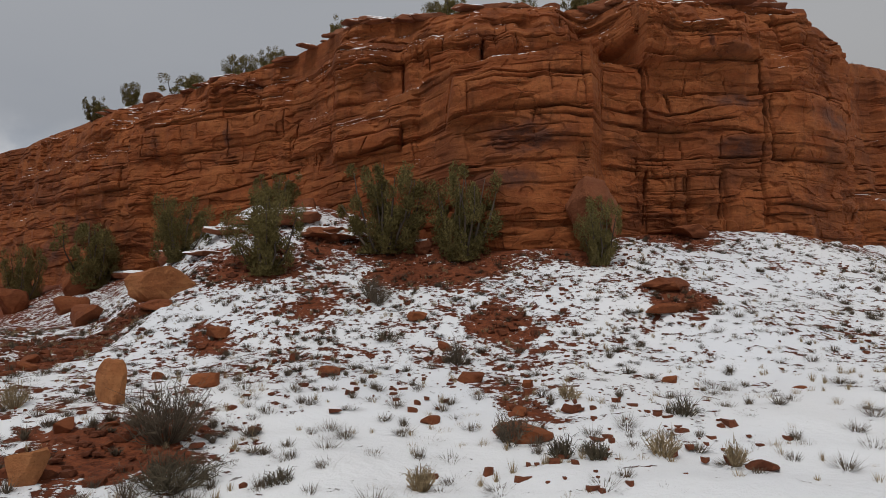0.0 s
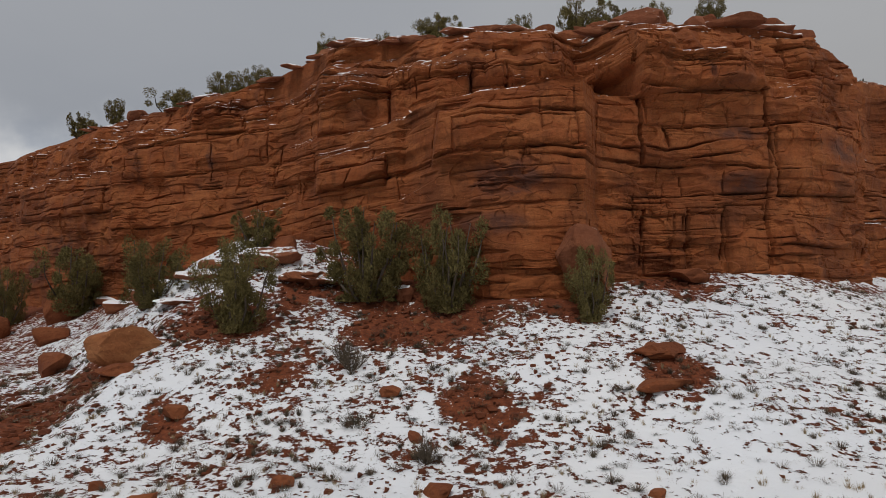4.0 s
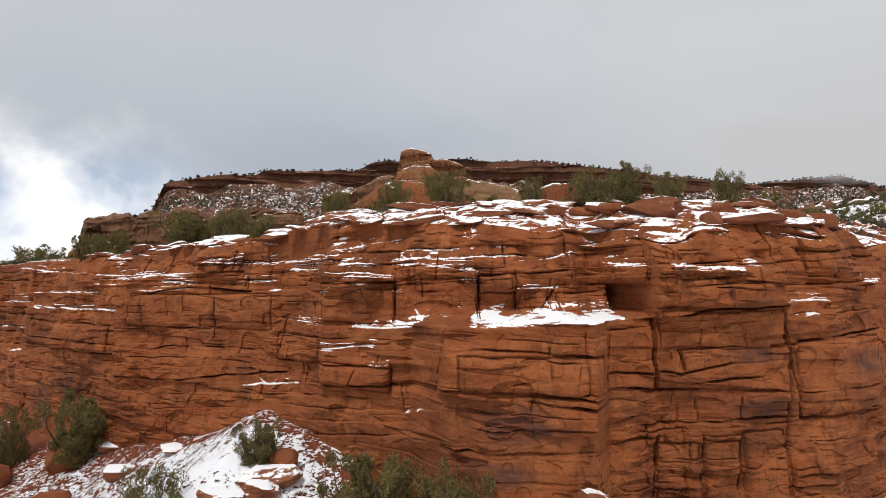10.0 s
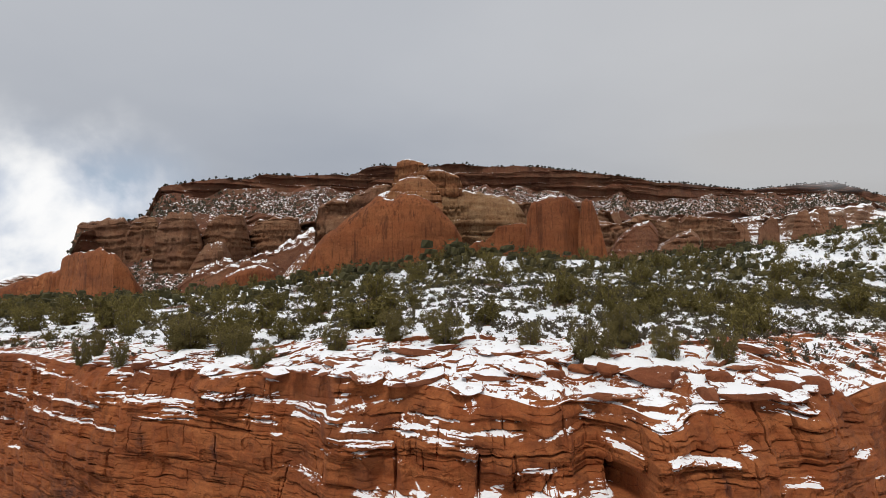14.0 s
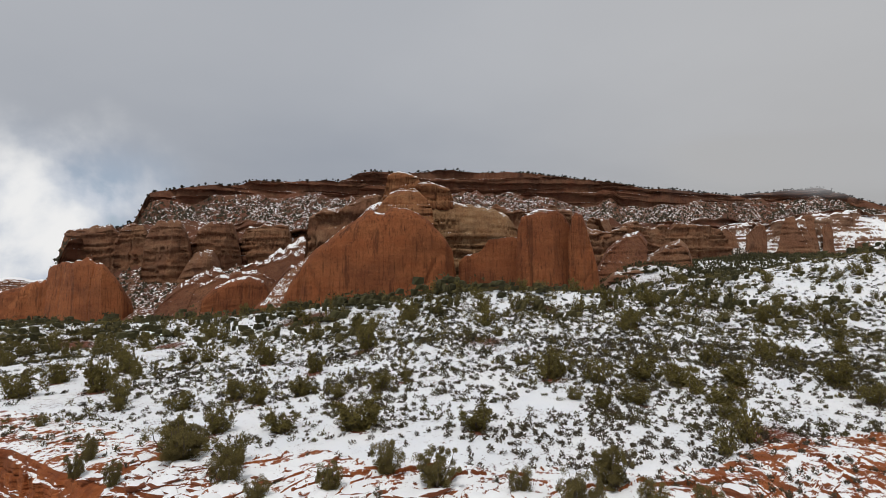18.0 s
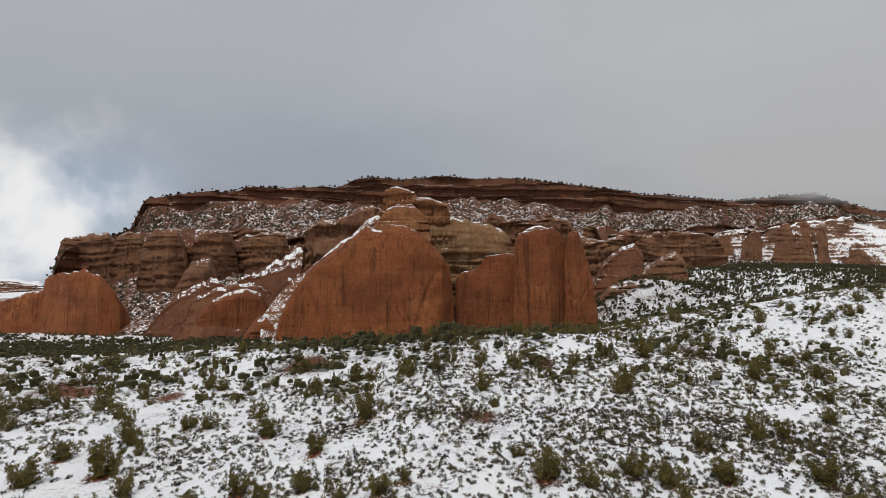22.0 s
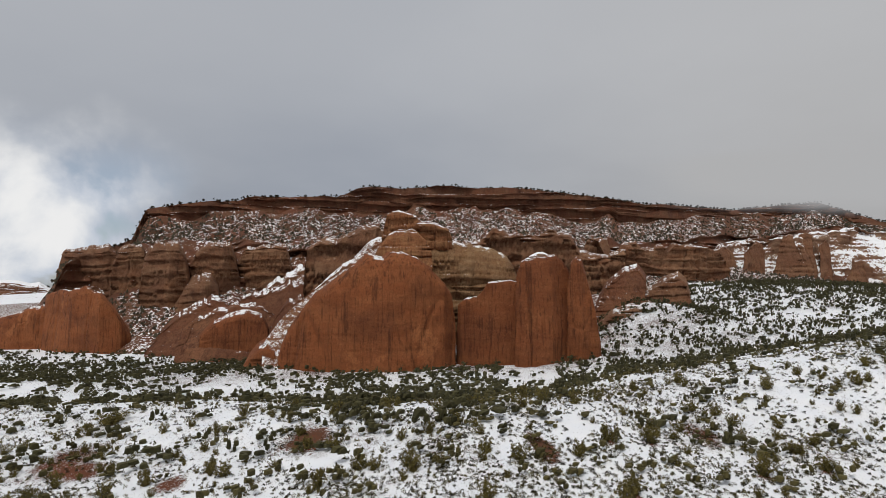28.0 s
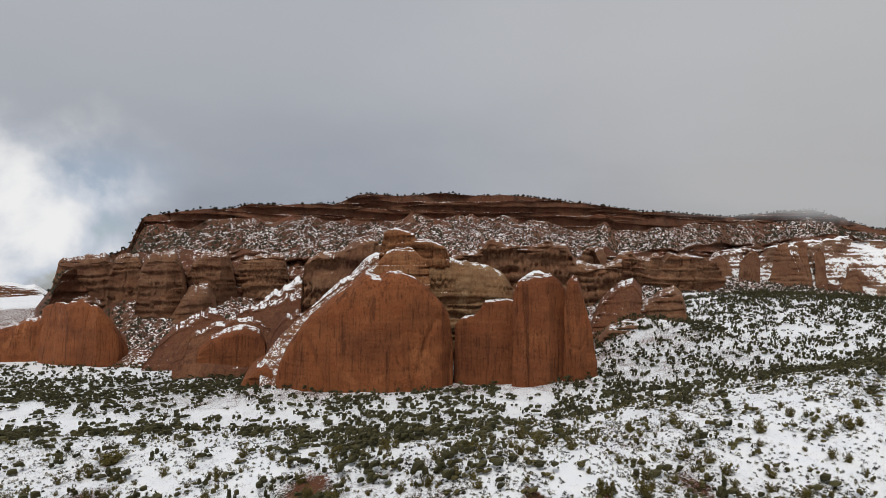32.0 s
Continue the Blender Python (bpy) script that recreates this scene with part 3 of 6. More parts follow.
me.attributes.new("snow", "FLOAT", "POINT").data.foreach_set("value", cover.ravel().astype(np.float32))
me.attributes.new("brush", "FLOAT", "POINT").data.foreach_set("value", smooth(35, 70, (GY - face_y(GX)).ravel()).astype(np.float32))
land = part("ground", me, GROUND)
tagged(land, "red earth slope and bench under patchy thin snow", "ground", kind="structure")


def land_z(x, y):
    z = float(ground(x, y))
    return max(z, float(ledges_z(x, y))) if 1.2 < y - face_y(x) - nose_back(x) < 8.5 else z


# ---- the cliff, block by block ----
cliff = tagged(new("sandstone_cliff"), "layered red sandstone cliff with cracks and snowy ledges", "cliff", kind="structure")

# dark desert varnish on the face: x, z, radii
STAINS = ((3.1, 6.0, 1.7, 0.75), (-24.5, 4.6, 1.6, 1.3), (-27.5, 3.4, 1.2, 1.0), (12.6, 6.2, 1.1, 0.45), (11.2, 10.7, 0.12, 0.6), (17.6, 7.8, 1.4, 0.5), (2.4, 4.4, 1.3, 0.4), (-12.4, 9.4, 0.25, 0.7), (-17.4, 9.3, 0.3, 0.9), (12.3, 8.2, 1.2, 0.3))

# bedding cracks: x, z at one end, x, z at the other, how far the rock above stands back, depth of the crack, snow on the ledge
BEDS = []
BEDS += [
    (-34.8, 12.18, -20, 11.59, 0.45, 0.1, 1), (-30.9, 10.53, -21.9, 10.55, 0.5, 0.1, 1),
    (-30.8, 9.5, -19.6, 9.47, 0.3, 0.15, 1), (-30.3, 8.64, -19.5, 8.49, 0.05, 0.2, 0),
    (-34.2, 7.45, -19.4, 7.38, 0.1, 0.15, 0), (-26.5, 6.76, -19.4, 6.85, -0.1, 0.2, 0),
    (-30.3, 5.16, -21.9, 5.33, 0, 0.12, 0), (-34.1, 6.08, -31.3, 6.29, 0.35, 0.1, 1),
    (-33.7, 2.92, -19.5, 4.06, 0.05, 0.08, 0), (-19.4, 11.43, -14.1, 11.71, 0.4, 0.1, 1),
    (-18.2, 10.38, -14.1, 10.86, -0.15, 0.3, 0), (-14.1, 10.86, -10.1, 10.64, -0.15, 0.3, 0),
]
BEDS += [
    (-19.3, 9.4, -12.8, 9.41, 0, 0.05, 0), (-19.4, 8.39, -14, 8.58, 0.05, 0.15, 0),
    (-14, 8.58, -8.6, 8.81, 0.05, 0.15, 0), (-19.3, 6.99, -15.2, 7.54, 0.03, 0.2, 0),
    (-15.2, 7.54, -7.5, 7.68, 0.03, 0.2, 0), (-19.3, 6.79, -13.9, 6.98, 0, 0.12, 0),
    (-13.9, 6.98, -8.5, 6.98, 0, 0.12, 0), (-19.2, 5.63, -14.7, 5.72, -0.08, 0.22, 0),
    (-14.7, 5.72, -10.8, 6.27, -0.08, 0.22, 0), (-10.8, 6.27, -7.5, 6.7, -0.08, 0.22, 0),
    (-15.1, 4.92, -5.3, 5.87, 0.1, 0.1, 0), (-16.7, 4, -9.6, 4.74, 0.1, 0.1, 0),
]
BEDS += [
    (-14.2, 12.98, -6.2, 12.86, 0.4, 0.12, 1), (-13.3, 12.14, -5.5, 12.23, 0.35, 0.1, 1),
    (-10.2, 12.31, -5.5, 11.33, 0.1, 0.12, 0), (-8.2, 9.31, -5.3, 9.13, 0.25, 0.12, 1),
    (-5.3, 9.13, -1.1, 9.15, 0.25, 0.12, 1), (-8.2, 8.43, -1.8, 8.65, 0.05, 0.1, 0),
    (-5.2, 8.1, -2.5, 8.37, 0.22, 0.1, 1), (-8.1, 7.27, -1.8, 7.51, -0.05, 0.15, 0),
    (-3.1, 7.53, -1.8, 7.67, 0.2, 0.05, 1), (-5.4, 6.46, -1.6, 6.82, -0.12, 0.28, 0),
    (-1.6, 6.82, 0.5, 7.08, -0.12, 0.28, 0), (-10.3, 5.81, -5.4, 6.46, 0.25, 0.1, 1),
]
BEDS += [
    (-8.2, 5.69, -1.6, 6.26, 0.05, 0.12, 0), (-7.5, 5.2, -1.6, 5.82, 0.08, 0.1, 0),
    (-8.5, 4.49, -1.1, 5.42, 0.08, 0.08, 0), (-7.4, 3.93, 0.1, 5.17, 0.15, 0.12, 0),
    (-1.2, 5.76, 0.1, 6.18, 0.25, 0.1, 1), (0.7, 8.38, 1.9, 8.61, 0.06, 0.16, 0),
    (1.9, 8.61, 6.1, 8.39, 0.06, 0.16, 0), (2, 8.32, 6.1, 8.17, 0, 0.12, 0),
    (0.4, 7.03, 2.1, 7.23, -0.1, 0.2, 0), (2.1, 7.23, 3.8, 7.13, -0.1, 0.2, 0),
    (3.8, 7.13, 6.1, 6.96, -0.1, 0.2, 0), (3.5, 6.85, 6.5, 6.64, -0.1, 0.28, 0),
]
BEDS += [
    (1, 5.01, 2.8, 5.09, -0.06, 0.25, 0), (2.8, 5.09, 4.9, 5.2, -0.06, 0.25, 0),
    (2.3, 8.97, 6.1, 8.81, 0.05, 0.08, 0), (1.3, 6.42, 6.2, 6.4, 0, 0.06, 0),
    (1.9, 5.98, 4.5, 6.02, 0, 0.06, 0), (1.9, 4.17, 4.7, 4.22, -0.03, 0.1, 0),
    (6.5, 9.21, 8.3, 9.31, 0.1, 0.15, 0), (6.4, 8.6, 8.3, 8.54, -0.05, 0.2, 0),
    (6.4, 8.13, 8.3, 8.03, 0.05, 0.2, 0), (6.3, 7.65, 8.3, 7.58, -0.05, 0.15, 0),
    (6.1, 7.1, 8.4, 7.01, -0.1, 0.25, 0), (6.3, 6.7, 7.7, 6.56, 0.25, 0.1, 0),
]
BEDS += [
    (6.4, 6.16, 8.1, 6.06, 0.05, 0.06, 0), (8.2, 9.63, 11.1, 9.96, -0.28, 0.3, 0),
    (11.1, 9.96, 13.6, 10.13, -0.28, 0.3, 0), (8.5, 9.16, 10.4, 9.18, 0.05, 0.12, 0),
    (8.7, 8.43, 11.5, 8.51, 0.04, 0.14, 0), (11.5, 8.51, 13.7, 8.62, 0.04, 0.14, 0),
    (8.5, 7.66, 9.5, 7.55, 0.03, 0.2, 0), (9.5, 7.55, 11.4, 7.87, 0.03, 0.2, 0),
    (11.4, 7.87, 13.7, 8.08, 0.03, 0.2, 0), (8.7, 7.05, 12.3, 7.42, 0, 0.16, 0),
    (8.1, 6.92, 11, 6.96, -0.04, 0.24, 0), (11, 6.96, 13.8, 6.85, -0.04, 0.24, 0),
]
BEDS += [
    (8.4, 6.46, 11.4, 6.66, 0, 0.08, 0), (7.8, 5.66, 10.7, 5.71, -0.05, 0.22, 0),
    (10.7, 5.71, 13.7, 5.91, -0.05, 0.22, 0), (7.8, 5.39, 11.4, 5.48, 0.05, 0.14, 0),
    (11.4, 5.48, 13.7, 5.67, 0.05, 0.14, 0), (6.6, 5.18, 9.2, 5.15, -0.1, 0.2, 0),
    (9.2, 5.19, 13.5, 5.18, 0.06, 0.06, 0), (8.3, 11.64, 10.7, 11.74, 0.25, 0.14, 0),
    (10.7, 11.74, 13.5, 11.91, 0.25, 0.14, 0), (8.3, 12.25, 11.6, 12, 0.2, 0.12, 0),
    (11.6, 12, 13.5, 12.38, 0.2, 0.12, 0), (8.5, 4.26, 13.4, 4.39, 0.03, 0.07, 0),
]
BEDS += [
    (14, 8.64, 15.7, 8.83, 0.05, 0.22, 0), (15.7, 8.83, 18.8, 9.1, 0.05, 0.22, 0),
    (14.1, 9.7, 18.8, 9.96, 0.1, 0.08, 0), (14.1, 6.82, 18.5, 6.88, 0, 0.1, 0),
    (14.1, 5.76, 18.5, 5.98, -0.05, 0.2, 0), (14.1, 5.64, 18.4, 5.75, 0, 0.1, 0),
    (13.5, 3.78, 18, 3.69, -0.12, 0.16, 0), (13.7, 10.26, 15.6, 10.28, 0.5, 0.1, 1),
    (13.9, 9.61, 14.9, 9.77, 0.2, 0.05, 1), (13.8, 11.72, 15, 11.9, 0.1, 0.12, 0),
    (15.1, 10.87, 18.8, 11.16, 0.2, 0.15, 0), (13.6, 12.49, 19.1, 12.83, 0.2, 0.1, 0),
]
BEDS += [
    (14.1, 4.96, 17.9, 4.88, 0.02, 0.07, 0), (-5.4, 11.01, -3.6, 11.03, -0.15, 0.22, 0),
    (-3.6, 11.03, -1.8, 11.07, -0.15, 0.22, 0), (-1.8, 10.99, -0.6, 11.35, -0.2, 0.2, 0),
    (-0.6, 11.35, 1.8, 11.14, -0.2, 0.2, 0), (-4.3, 11.84, -0.7, 11.84, 0.25, 0.12, 1),
    (-0.7, 11.84, 1.8, 11.46, 0.25, 0.12, 1), (-5.5, 12.37, -1.7, 12.59, 0.4, 0.1, 1),
    (1.8, 11.23, 5.4, 11.48, 0.2, 0.2, 0), (1.8, 10.59, 3.2, 10.77, 0, 0.15, 0),
    (3.2, 10.77, 4.9, 10.85, 0.15, 0.15, 1), (3.4, 11.83, 6.8, 12.18, 0.4, 0.12, 1),
]
BEDS += [
    (4.9, 10.47, 7.2, 10.68, 0.1, 0.1, 0), (-1.7, 12.04, 3.1, 11.99, 0.4, 0.1, 1),
    (7.3, 10.98, 8.2, 10.89, -0.6, 0.2, 0), (7.3, 11.79, 8.2, 11.72, 0.5, 0.1, 1),
    (-7.6, 11.79, -5.5, 11.71, 0.3, 0.1, 1), (-6.5, 11.16, -5.3, 11.11, 0.15, 0.15, 0),
    (-7.6, 10.13, -5.4, 10.17, 0.05, 0.12, 0),
]
# upright joints: x, z at the top, x, z at the foot, how far the rock past it stands back, depth
JOINTS = []
JOINTS += [
    (-19.7, 10.08, -19.3, 5.23, -0.3, 0.35), (-30.2, 5.45, -30.1, 1.28, 0.05, 0.2),
    (-24.6, 8.7, -24.2, 5.43, 0, 0.08), (-17.5, 10.37, -17.3, 8.57, 0, 0.1),
    (-12.4, 10.26, -12.3, 7.99, 0.03, 0.15), (-8.7, 6.81, -8.8, 5.42, -0.1, 0.12),
    (-7.6, 9.31, -8.1, 7.11, -0.1, 0.2), (-1.8, 7.65, -1.8, 6.7, 0.25, 0.15),
    (-5.4, 7.32, -5.2, 6.48, -0.1, 0.15), (-3.4, 7.36, -3.8, 6.57, 0, 0.14),
    (0.4, 8.8, 0.2, 6.82, -0.5, 0.2), (5.3, 9.19, 5.4, 7.08, 0, 0.1),
]
JOINTS += [
    (3.6, 7.28, 3.4, 6.51, 0, 0.1), (6.6, 9.21, 6.4, 6.97, 0, 0.1),
    (6.1, 9.6, 6, 3.39, 0, 0.04), (8.4, 9.87, 8.4, 7.94, -0.25, 0.4),
    (8.4, 7.94, 8.5, 6.98, -0.25, 0.4), (9.4, 8.41, 9.6, 7.62, 0, 0.25),
    (10.4, 9.22, 10.2, 8.36, 0, 0.1), (10.1, 6.49, 10.1, 5.65, 0, 0.14),
    (11.7, 6.62, 11.7, 5.77, 0, 0.14), (8.5, 5.2, 8.3, 2.94, -0.05, 0.25),
    (10.2, 5.19, 10.2, 2.9, 0.03, 0.2), (9.7, 4.99, 9.5, 3.11, 0, 0.12),
]
JOINTS += [
    (11.7, 5.08, 11.5, 2.9, -0.05, 0.25), (13.7, 7.93, 13.5, 4.97, 0.05, 0.25),
    (13.5, 4.97, 13.5, 2.9, 0.05, 0.25), (9.2, 7.09, 9, 5.4, 0, 0.08),
    (9.4, 6.24, 9.2, 5.29, 0, 0.1), (13.6, 12.82, 13.6, 9.22, 0.15, 0.7),
    (13.6, 9.22, 13.9, 7.08, 0.15, 0.7), (13.9, 7.08, 14.1, 5.76, 0.15, 0.7),
    (15.1, 12.87, 15.2, 11.42, -0.15, 0.4), (11.2, 11.39, 11.2, 10.04, 0, 0.06),
    (9.4, 11.39, 9.2, 9.87, 0, 0.04), (-1.8, 11.67, -1.8, 9.26, -0.05, 0.14),
]
JOINTS += [
    (1.8, 11.39, 1.8, 9.47, 0.15, 0.22), (3.2, 11.49, 3.3, 9.91, 0.05, 0.2),
    (4.9, 10.91, 4.3, 9.91, -0.1, 0.2), (-5.3, 11.06, -5.4, 9.28, -0.15, 0.15),
    (-0.6, 11.35, -0.5, 10.32, 0, 0.15), (7.3, 11.56, 7.4, 9.7, 0.3, 0.2),
    (8.3, 12.92, 8.3, 9.65, -0.55, 0.4),
]

# big blocks that stand out of the wall: x, x, z, z, how far
BLOCKS = (
    (8.35, 13.5, 10.02, 11.6, 0.30), (-5.3, -1.85, 9.25, 11.0, 0.18), (-1.75, 1.75, 9.45, 11.15, 0.28), (1.85, 3.15, 10.62, 11.3, 0.22),
    (3.3, 4.5, 10.0, 10.8, 0.15), (4.9, 7.1, 9.8, 10.55, 0.30), (1.0, 6.05, 7.15, 8.35, 0.14), (-5.3, -1.85, 6.5, 7.45, 0.24),
    (14.1, 18.6, 5.8, 8.75, 0.12), (8.55, 13.6, 8.5, 9.85, 0.10), (-18.4, -8.6, 8.65, 10.45, 0.16), (7.25, 8.2, 10.98, 11.7, 0.50),
    (10.3, 11.6, 2.6, 5.0, 0.14), (8.5, 10.1, 2.6, 4.9, 0.12), (11.8, 13.4, 2.6, 5.3, 0.20), (-30, -20.2, 6.9, 8.5, 0.2), (-8.1, -5.5, 7.3, 8.5, 0.14),
)

# smaller cracks that nobody could list, with the same two tables
q = random.Random(31)
for _ in range(300):
    x, z, n = q.uniform(-44, 33), q.uniform(2.2, 12.6), q.uniform(0.3, 2.2)
    BEDS.append((x, z, x + n, z + q.uniform(-0.02, 0.06) * n, q.uniform(-0.10, 0.08), q.uniform(0.02, 0.09), 0))
for _ in range(170):
    x, z, n = q.uniform(-24, 19.5), q.uniform(10.6, 13.0), q.uniform(0.6, 3.0)
    BEDS.append((x, z, x + n, z + q.uniform(-0.05, 0.08) * n, q.choice((-0.16, -0.1, 0.08, 0.16, 0.22)), q.uniform(0.05, 0.16), int(q.random() < 0.28)))
for _ in range(60):
    x, z, n = q.uniform(-24, 19.5), q.uniform(11.0, 12.9), q.uniform(0.3, 1.0)
    JOINTS.append((x, z, x + q.uniform(-0.1, 0.1), z - n, q.uniform(-0.15, 0.15), q.uniform(0.06, 0.2)))
for _ in range(120):
    x, z, n = q.uniform(-44, 33), q.uniform(2.6, 12.6), q.uniform(0.3, 1.3)
    JOINTS.append((x, z, x + q.uniform(-0.15, 0.15), z - n, q.uniform(-0.05, 0.05), q.uniform(0.03, 0.12)))
for side, x0, x1 in ((-1, -46, -30.5), (1, 19.8, 34)):
    z = 2.4
    while z < 12.6:
        a, n = q.uniform(x0, x1 - 5), q.uniform(4, 9)
        BEDS.append((a, z, min(a + n, x1), z + 0.1, q.uniform(-0.05, 0.28), q.uniform(0.1, 0.25), int(q.random() < 0.3)))
        z += q.uniform(0.2, 0.6)


def carve(X, Z):
    """How far each place of the wall lies behind its plan, and the snow on its ledges."""
    Y = 0.30 * fbm(X * 0.22, Z * 0.30, 0.4, 50, 3) + 0.07 * fbm(X * 0.8, Z * 1.0, 0.4, 51, 4)
    Y = Y + 0.022 * fbm(X * 1.3, Z * 6.5, 0.2, 57, 3) + 0.012 * fbm(X * 4.5, Z * 5.5, 0.6, 59, 2)
    cx_, cz_ = X * 0.9 + 0.9 * vnoise(X * 0.8, Z * 0.9, 7.7, 81), Z * 2.0 + 0.9 * vnoise(X * 0.8, Z * 1.1, 3.3, 83)
    broken = smooth(-0.05, 0.35, vnoise(X * 0.30, Z * 0.40, 9.1, 89))
    Y = Y + broken * (0.12 * lattice(np.floor(cx_).astype(np.int64), np.floor(cz_).astype(np.int64), np.int64(3), 85) + 0.06 * lattice(np.floor(cx_ * 2.3).astype(np.int64), np.floor(cz_ * 2.1).astype(np.int64), np.int64(5), 87))
    Y = Y + 0.12 * smooth(0.30, 0.36, vnoise(X * 0.7, Z * 1.1, 1.77, 65)) + 0.05 * smooth(0.2, 0.25, vnoise(X * 1.9, Z * 2.6, 4.77, 66))
    lam1, lam2 = fbm(X * 0.20, Z * 1.5, 2.7, 161, 3), fbm(X * 0.38, Z * 3.4, 6.1, 163, 3)
    Y = Y + 0.10 * smooth(-0.06, 0.06, lam1) + 0.07 * np.exp(-(lam1 / 0.045) ** 2) + broken * (0.045 * smooth(-0.07, 0.07, lam2) + 0.03 * np.exp(-(lam2 / 0.06) ** 2))
    lie = np.zeros_like(X)
    wave = 0.045 * fbm(X * 0.9, Z * 0.3, 2.0, 91, 3)
    sway = 0.05 * fbm(Z * 0.9, X * 0.3, 5.0, 93, 3)
    xs = X[:, 0]
    for k, (x0, z0, x1, z1, step, deep, snow) in enumerate(BEDS):
        lo, hi = np.searchsorted(xs, x0 - 0.5), np.searchsorted(xs, x1 + 0.5)
        if hi - lo < 2:
            continue
        s = np.s_[lo:hi]
        x = X[s]
        d = Z[s] - (z0 + (z1 - z0) * (x - x0) / (x1 - x0)) - wave[s]
        gate = smooth(x0 - 0.35, x0 + 0.25, x) * smooth(x1 + 0.35, x1 - 0.25, x)
        dent = gate * (0.15 + 0.85 * smooth(-0.25, 0.35, vnoise(x * 0.9, k * 3.1, 0.0, 61)))
        w = 0.022 if deep < 0.15 else 0.036
        lip = 0.7 + 0.6 * vnoise(x * 1.3, k * 1.7, 0.0, 63)
        Y[s] = Y[s] + gate * (1.6 if step < 0.15 else 1.0) * step * lip * smooth(-0.02, 0.035, d) * (1 if step > 0 else smooth(2.2, 0.9, d)) + dent * deep * (1.9 * np.exp(-(d / w) ** 2) + 0.10 * np.exp(-np.abs(d) / 0.07))
        if snow:
            lie[s] = np.maximum(lie[s], gate * (np.abs(d - 0.07) < 0.2) * (0.95 + 0.5 * vnoise(x * 0.8, k * 2.3, 0.0, 67)))
    for k, (x0, z0, x1, z1, step, deep) in enumerate(JOINTS):
        lo, hi = np.searchsorted(xs, min(x0, x1) - 0.7), np.searchsorted(xs, max(x0, x1) + 3.5)
        if hi - lo < 2:
            continue
        s = np.s_[lo:hi]
        z = Z[s]
        d = X[s] - (x0 + (x1 - x0) * (z - z0) / (z1 - z0)) - sway[s]
        gate = smooth(z1 - 0.12, z1 + 0.12, z) * smooth(z0 + 0.12, z0 - 0.12, z)
        w = 0.026 if deep < 0.2 else 0.045
        Y[s] = Y[s] + gate * (step * smooth(-0.05, 0.05, d) * smooth(3.2, 0.8, d) + deep * (1.1 * np.exp(-(d / w) ** 2) + 0.15 * np.exp(-np.abs(d) / 0.10)))
    for x0, x1, z0, z1, out_ in BLOCKS:
        lo, hi = np.searchsorted(xs, x0 - 0.3), np.searchsorted(xs, x1 + 0.3)
        if hi - lo > 2:
            s = np.s_[lo:hi]
            e = np.minimum(np.minimum(X[s] + sway[s] - x0, x1 - X[s] - sway[s]), np.minimum(Z[s] + wave[s] - z0, z1 - Z[s] - wave[s]))
            Y[s] = Y[s] - out_ * np.sqrt(np.clip(e / 0.22, 0, 1)) + 0.12 * np.exp(-((e + 0.03) / 0.04) ** 2)
    # the ledge over the jutting nose, the dark hollow beside it
    shelf = np.interp(X, (-4.4, 0.5, 6.1, 8.3), (9.05, 9.38, 9.62, 9.75)) + 0.05 * fbm(X * 0.7, 0.0, 0.0, 95, 3)
    d = Z - shelf
    Y = Y + nose_back(X) * np.interp(d, (-0.02, 0.10, 0.30, 0.62), (0.0, 0.5, 0.86, 1.0))
    lie = np.maximum(lie, (d > -0.1) * (d < 0.7) * smooth(0.4, 1.6, nose_back(X)) * (0.72 + 0.9 * fbm(X * 0.9, d * 2.5, 0.0, 97, 3)))
    Y = Y + 1.1 * smooth(7.15, 7.35, X) * smooth(8.35, 8.2, X) * smooth(9.75, 9.9, Z) * smooth(11.0, 10.85, Z)
    # knobs and rounded blocks where the wall ends
    Y = Y + 0.5 * smooth(11.4, 12.9, Z) + 0.35 * smooth(12.3, 13.0, Z)
    far_ = Y - nose_back(X)
    return np.where(far_ > 1.5, nose_back(X) + 1.5 + 0.8 * np.tanh((far_ - 1.5) / 0.8), Y), lie


cxs = axis(-46, (-35, 0.22), (-22, 0.10), (20.5, 0.042), (34, 0.16))
cvs = np.linspace(0, 1, 360)
CX, CV = np.meshgrid(cxs, cvs, indexing="ij")
low_ = foot_z(CX) - 1.2
CZ = low_ + CV * (rim_z(CX) - low_)
CY, LIE = carve(CX, CZ)
CY = CY + face_y(CX)
top_y = CY[:, -1]
top_y = np.convolve(np.pad(top_y, 22, "edge"), np.full(45, 1 / 45), "valid")
CY = CY + smooth(0.93, 1.0, CV) * (top_y - CY[:, -1])[:, None]
top_z = np.convolve(np.pad(ledges_z(cxs, top_y), 12, "edge"), np.full(25, 1 / 25), "valid")
CZ = CZ + smooth(0.90, 1.0, CV) * (top_z - CZ[:, -1])[:, None]
# the rim steps back in thin ledges that hold the snow
back_ = np.concatenate([np.arange(0.06, 5.0, 0.06), np.arange(5.0, 9.5, 0.12)])
TX, TS = np.meshgrid(cxs, back_, indexing="ij")
TY = top_y[:, None] + TS
TZ = top_z[:, None] + (ledges_z(TX, TY) - top_z[:, None]) * smooth(0.0, 0.5, TS)
TY = TY - 0.10 * fbm(TX * 1.4, TZ * 5.0, 0.5, 103, 2)
TLIE = 1.12 + 0.48 * fbm(TX * 0.55, TY * 0.75, 1.4, 105, 3) - 0.28 * smooth(12.5, 16.5, TX) - 0.12 * smooth(-17, -22, TX)
TZ = TZ - 1.5 * smooth(8.2, 9.3, TS)
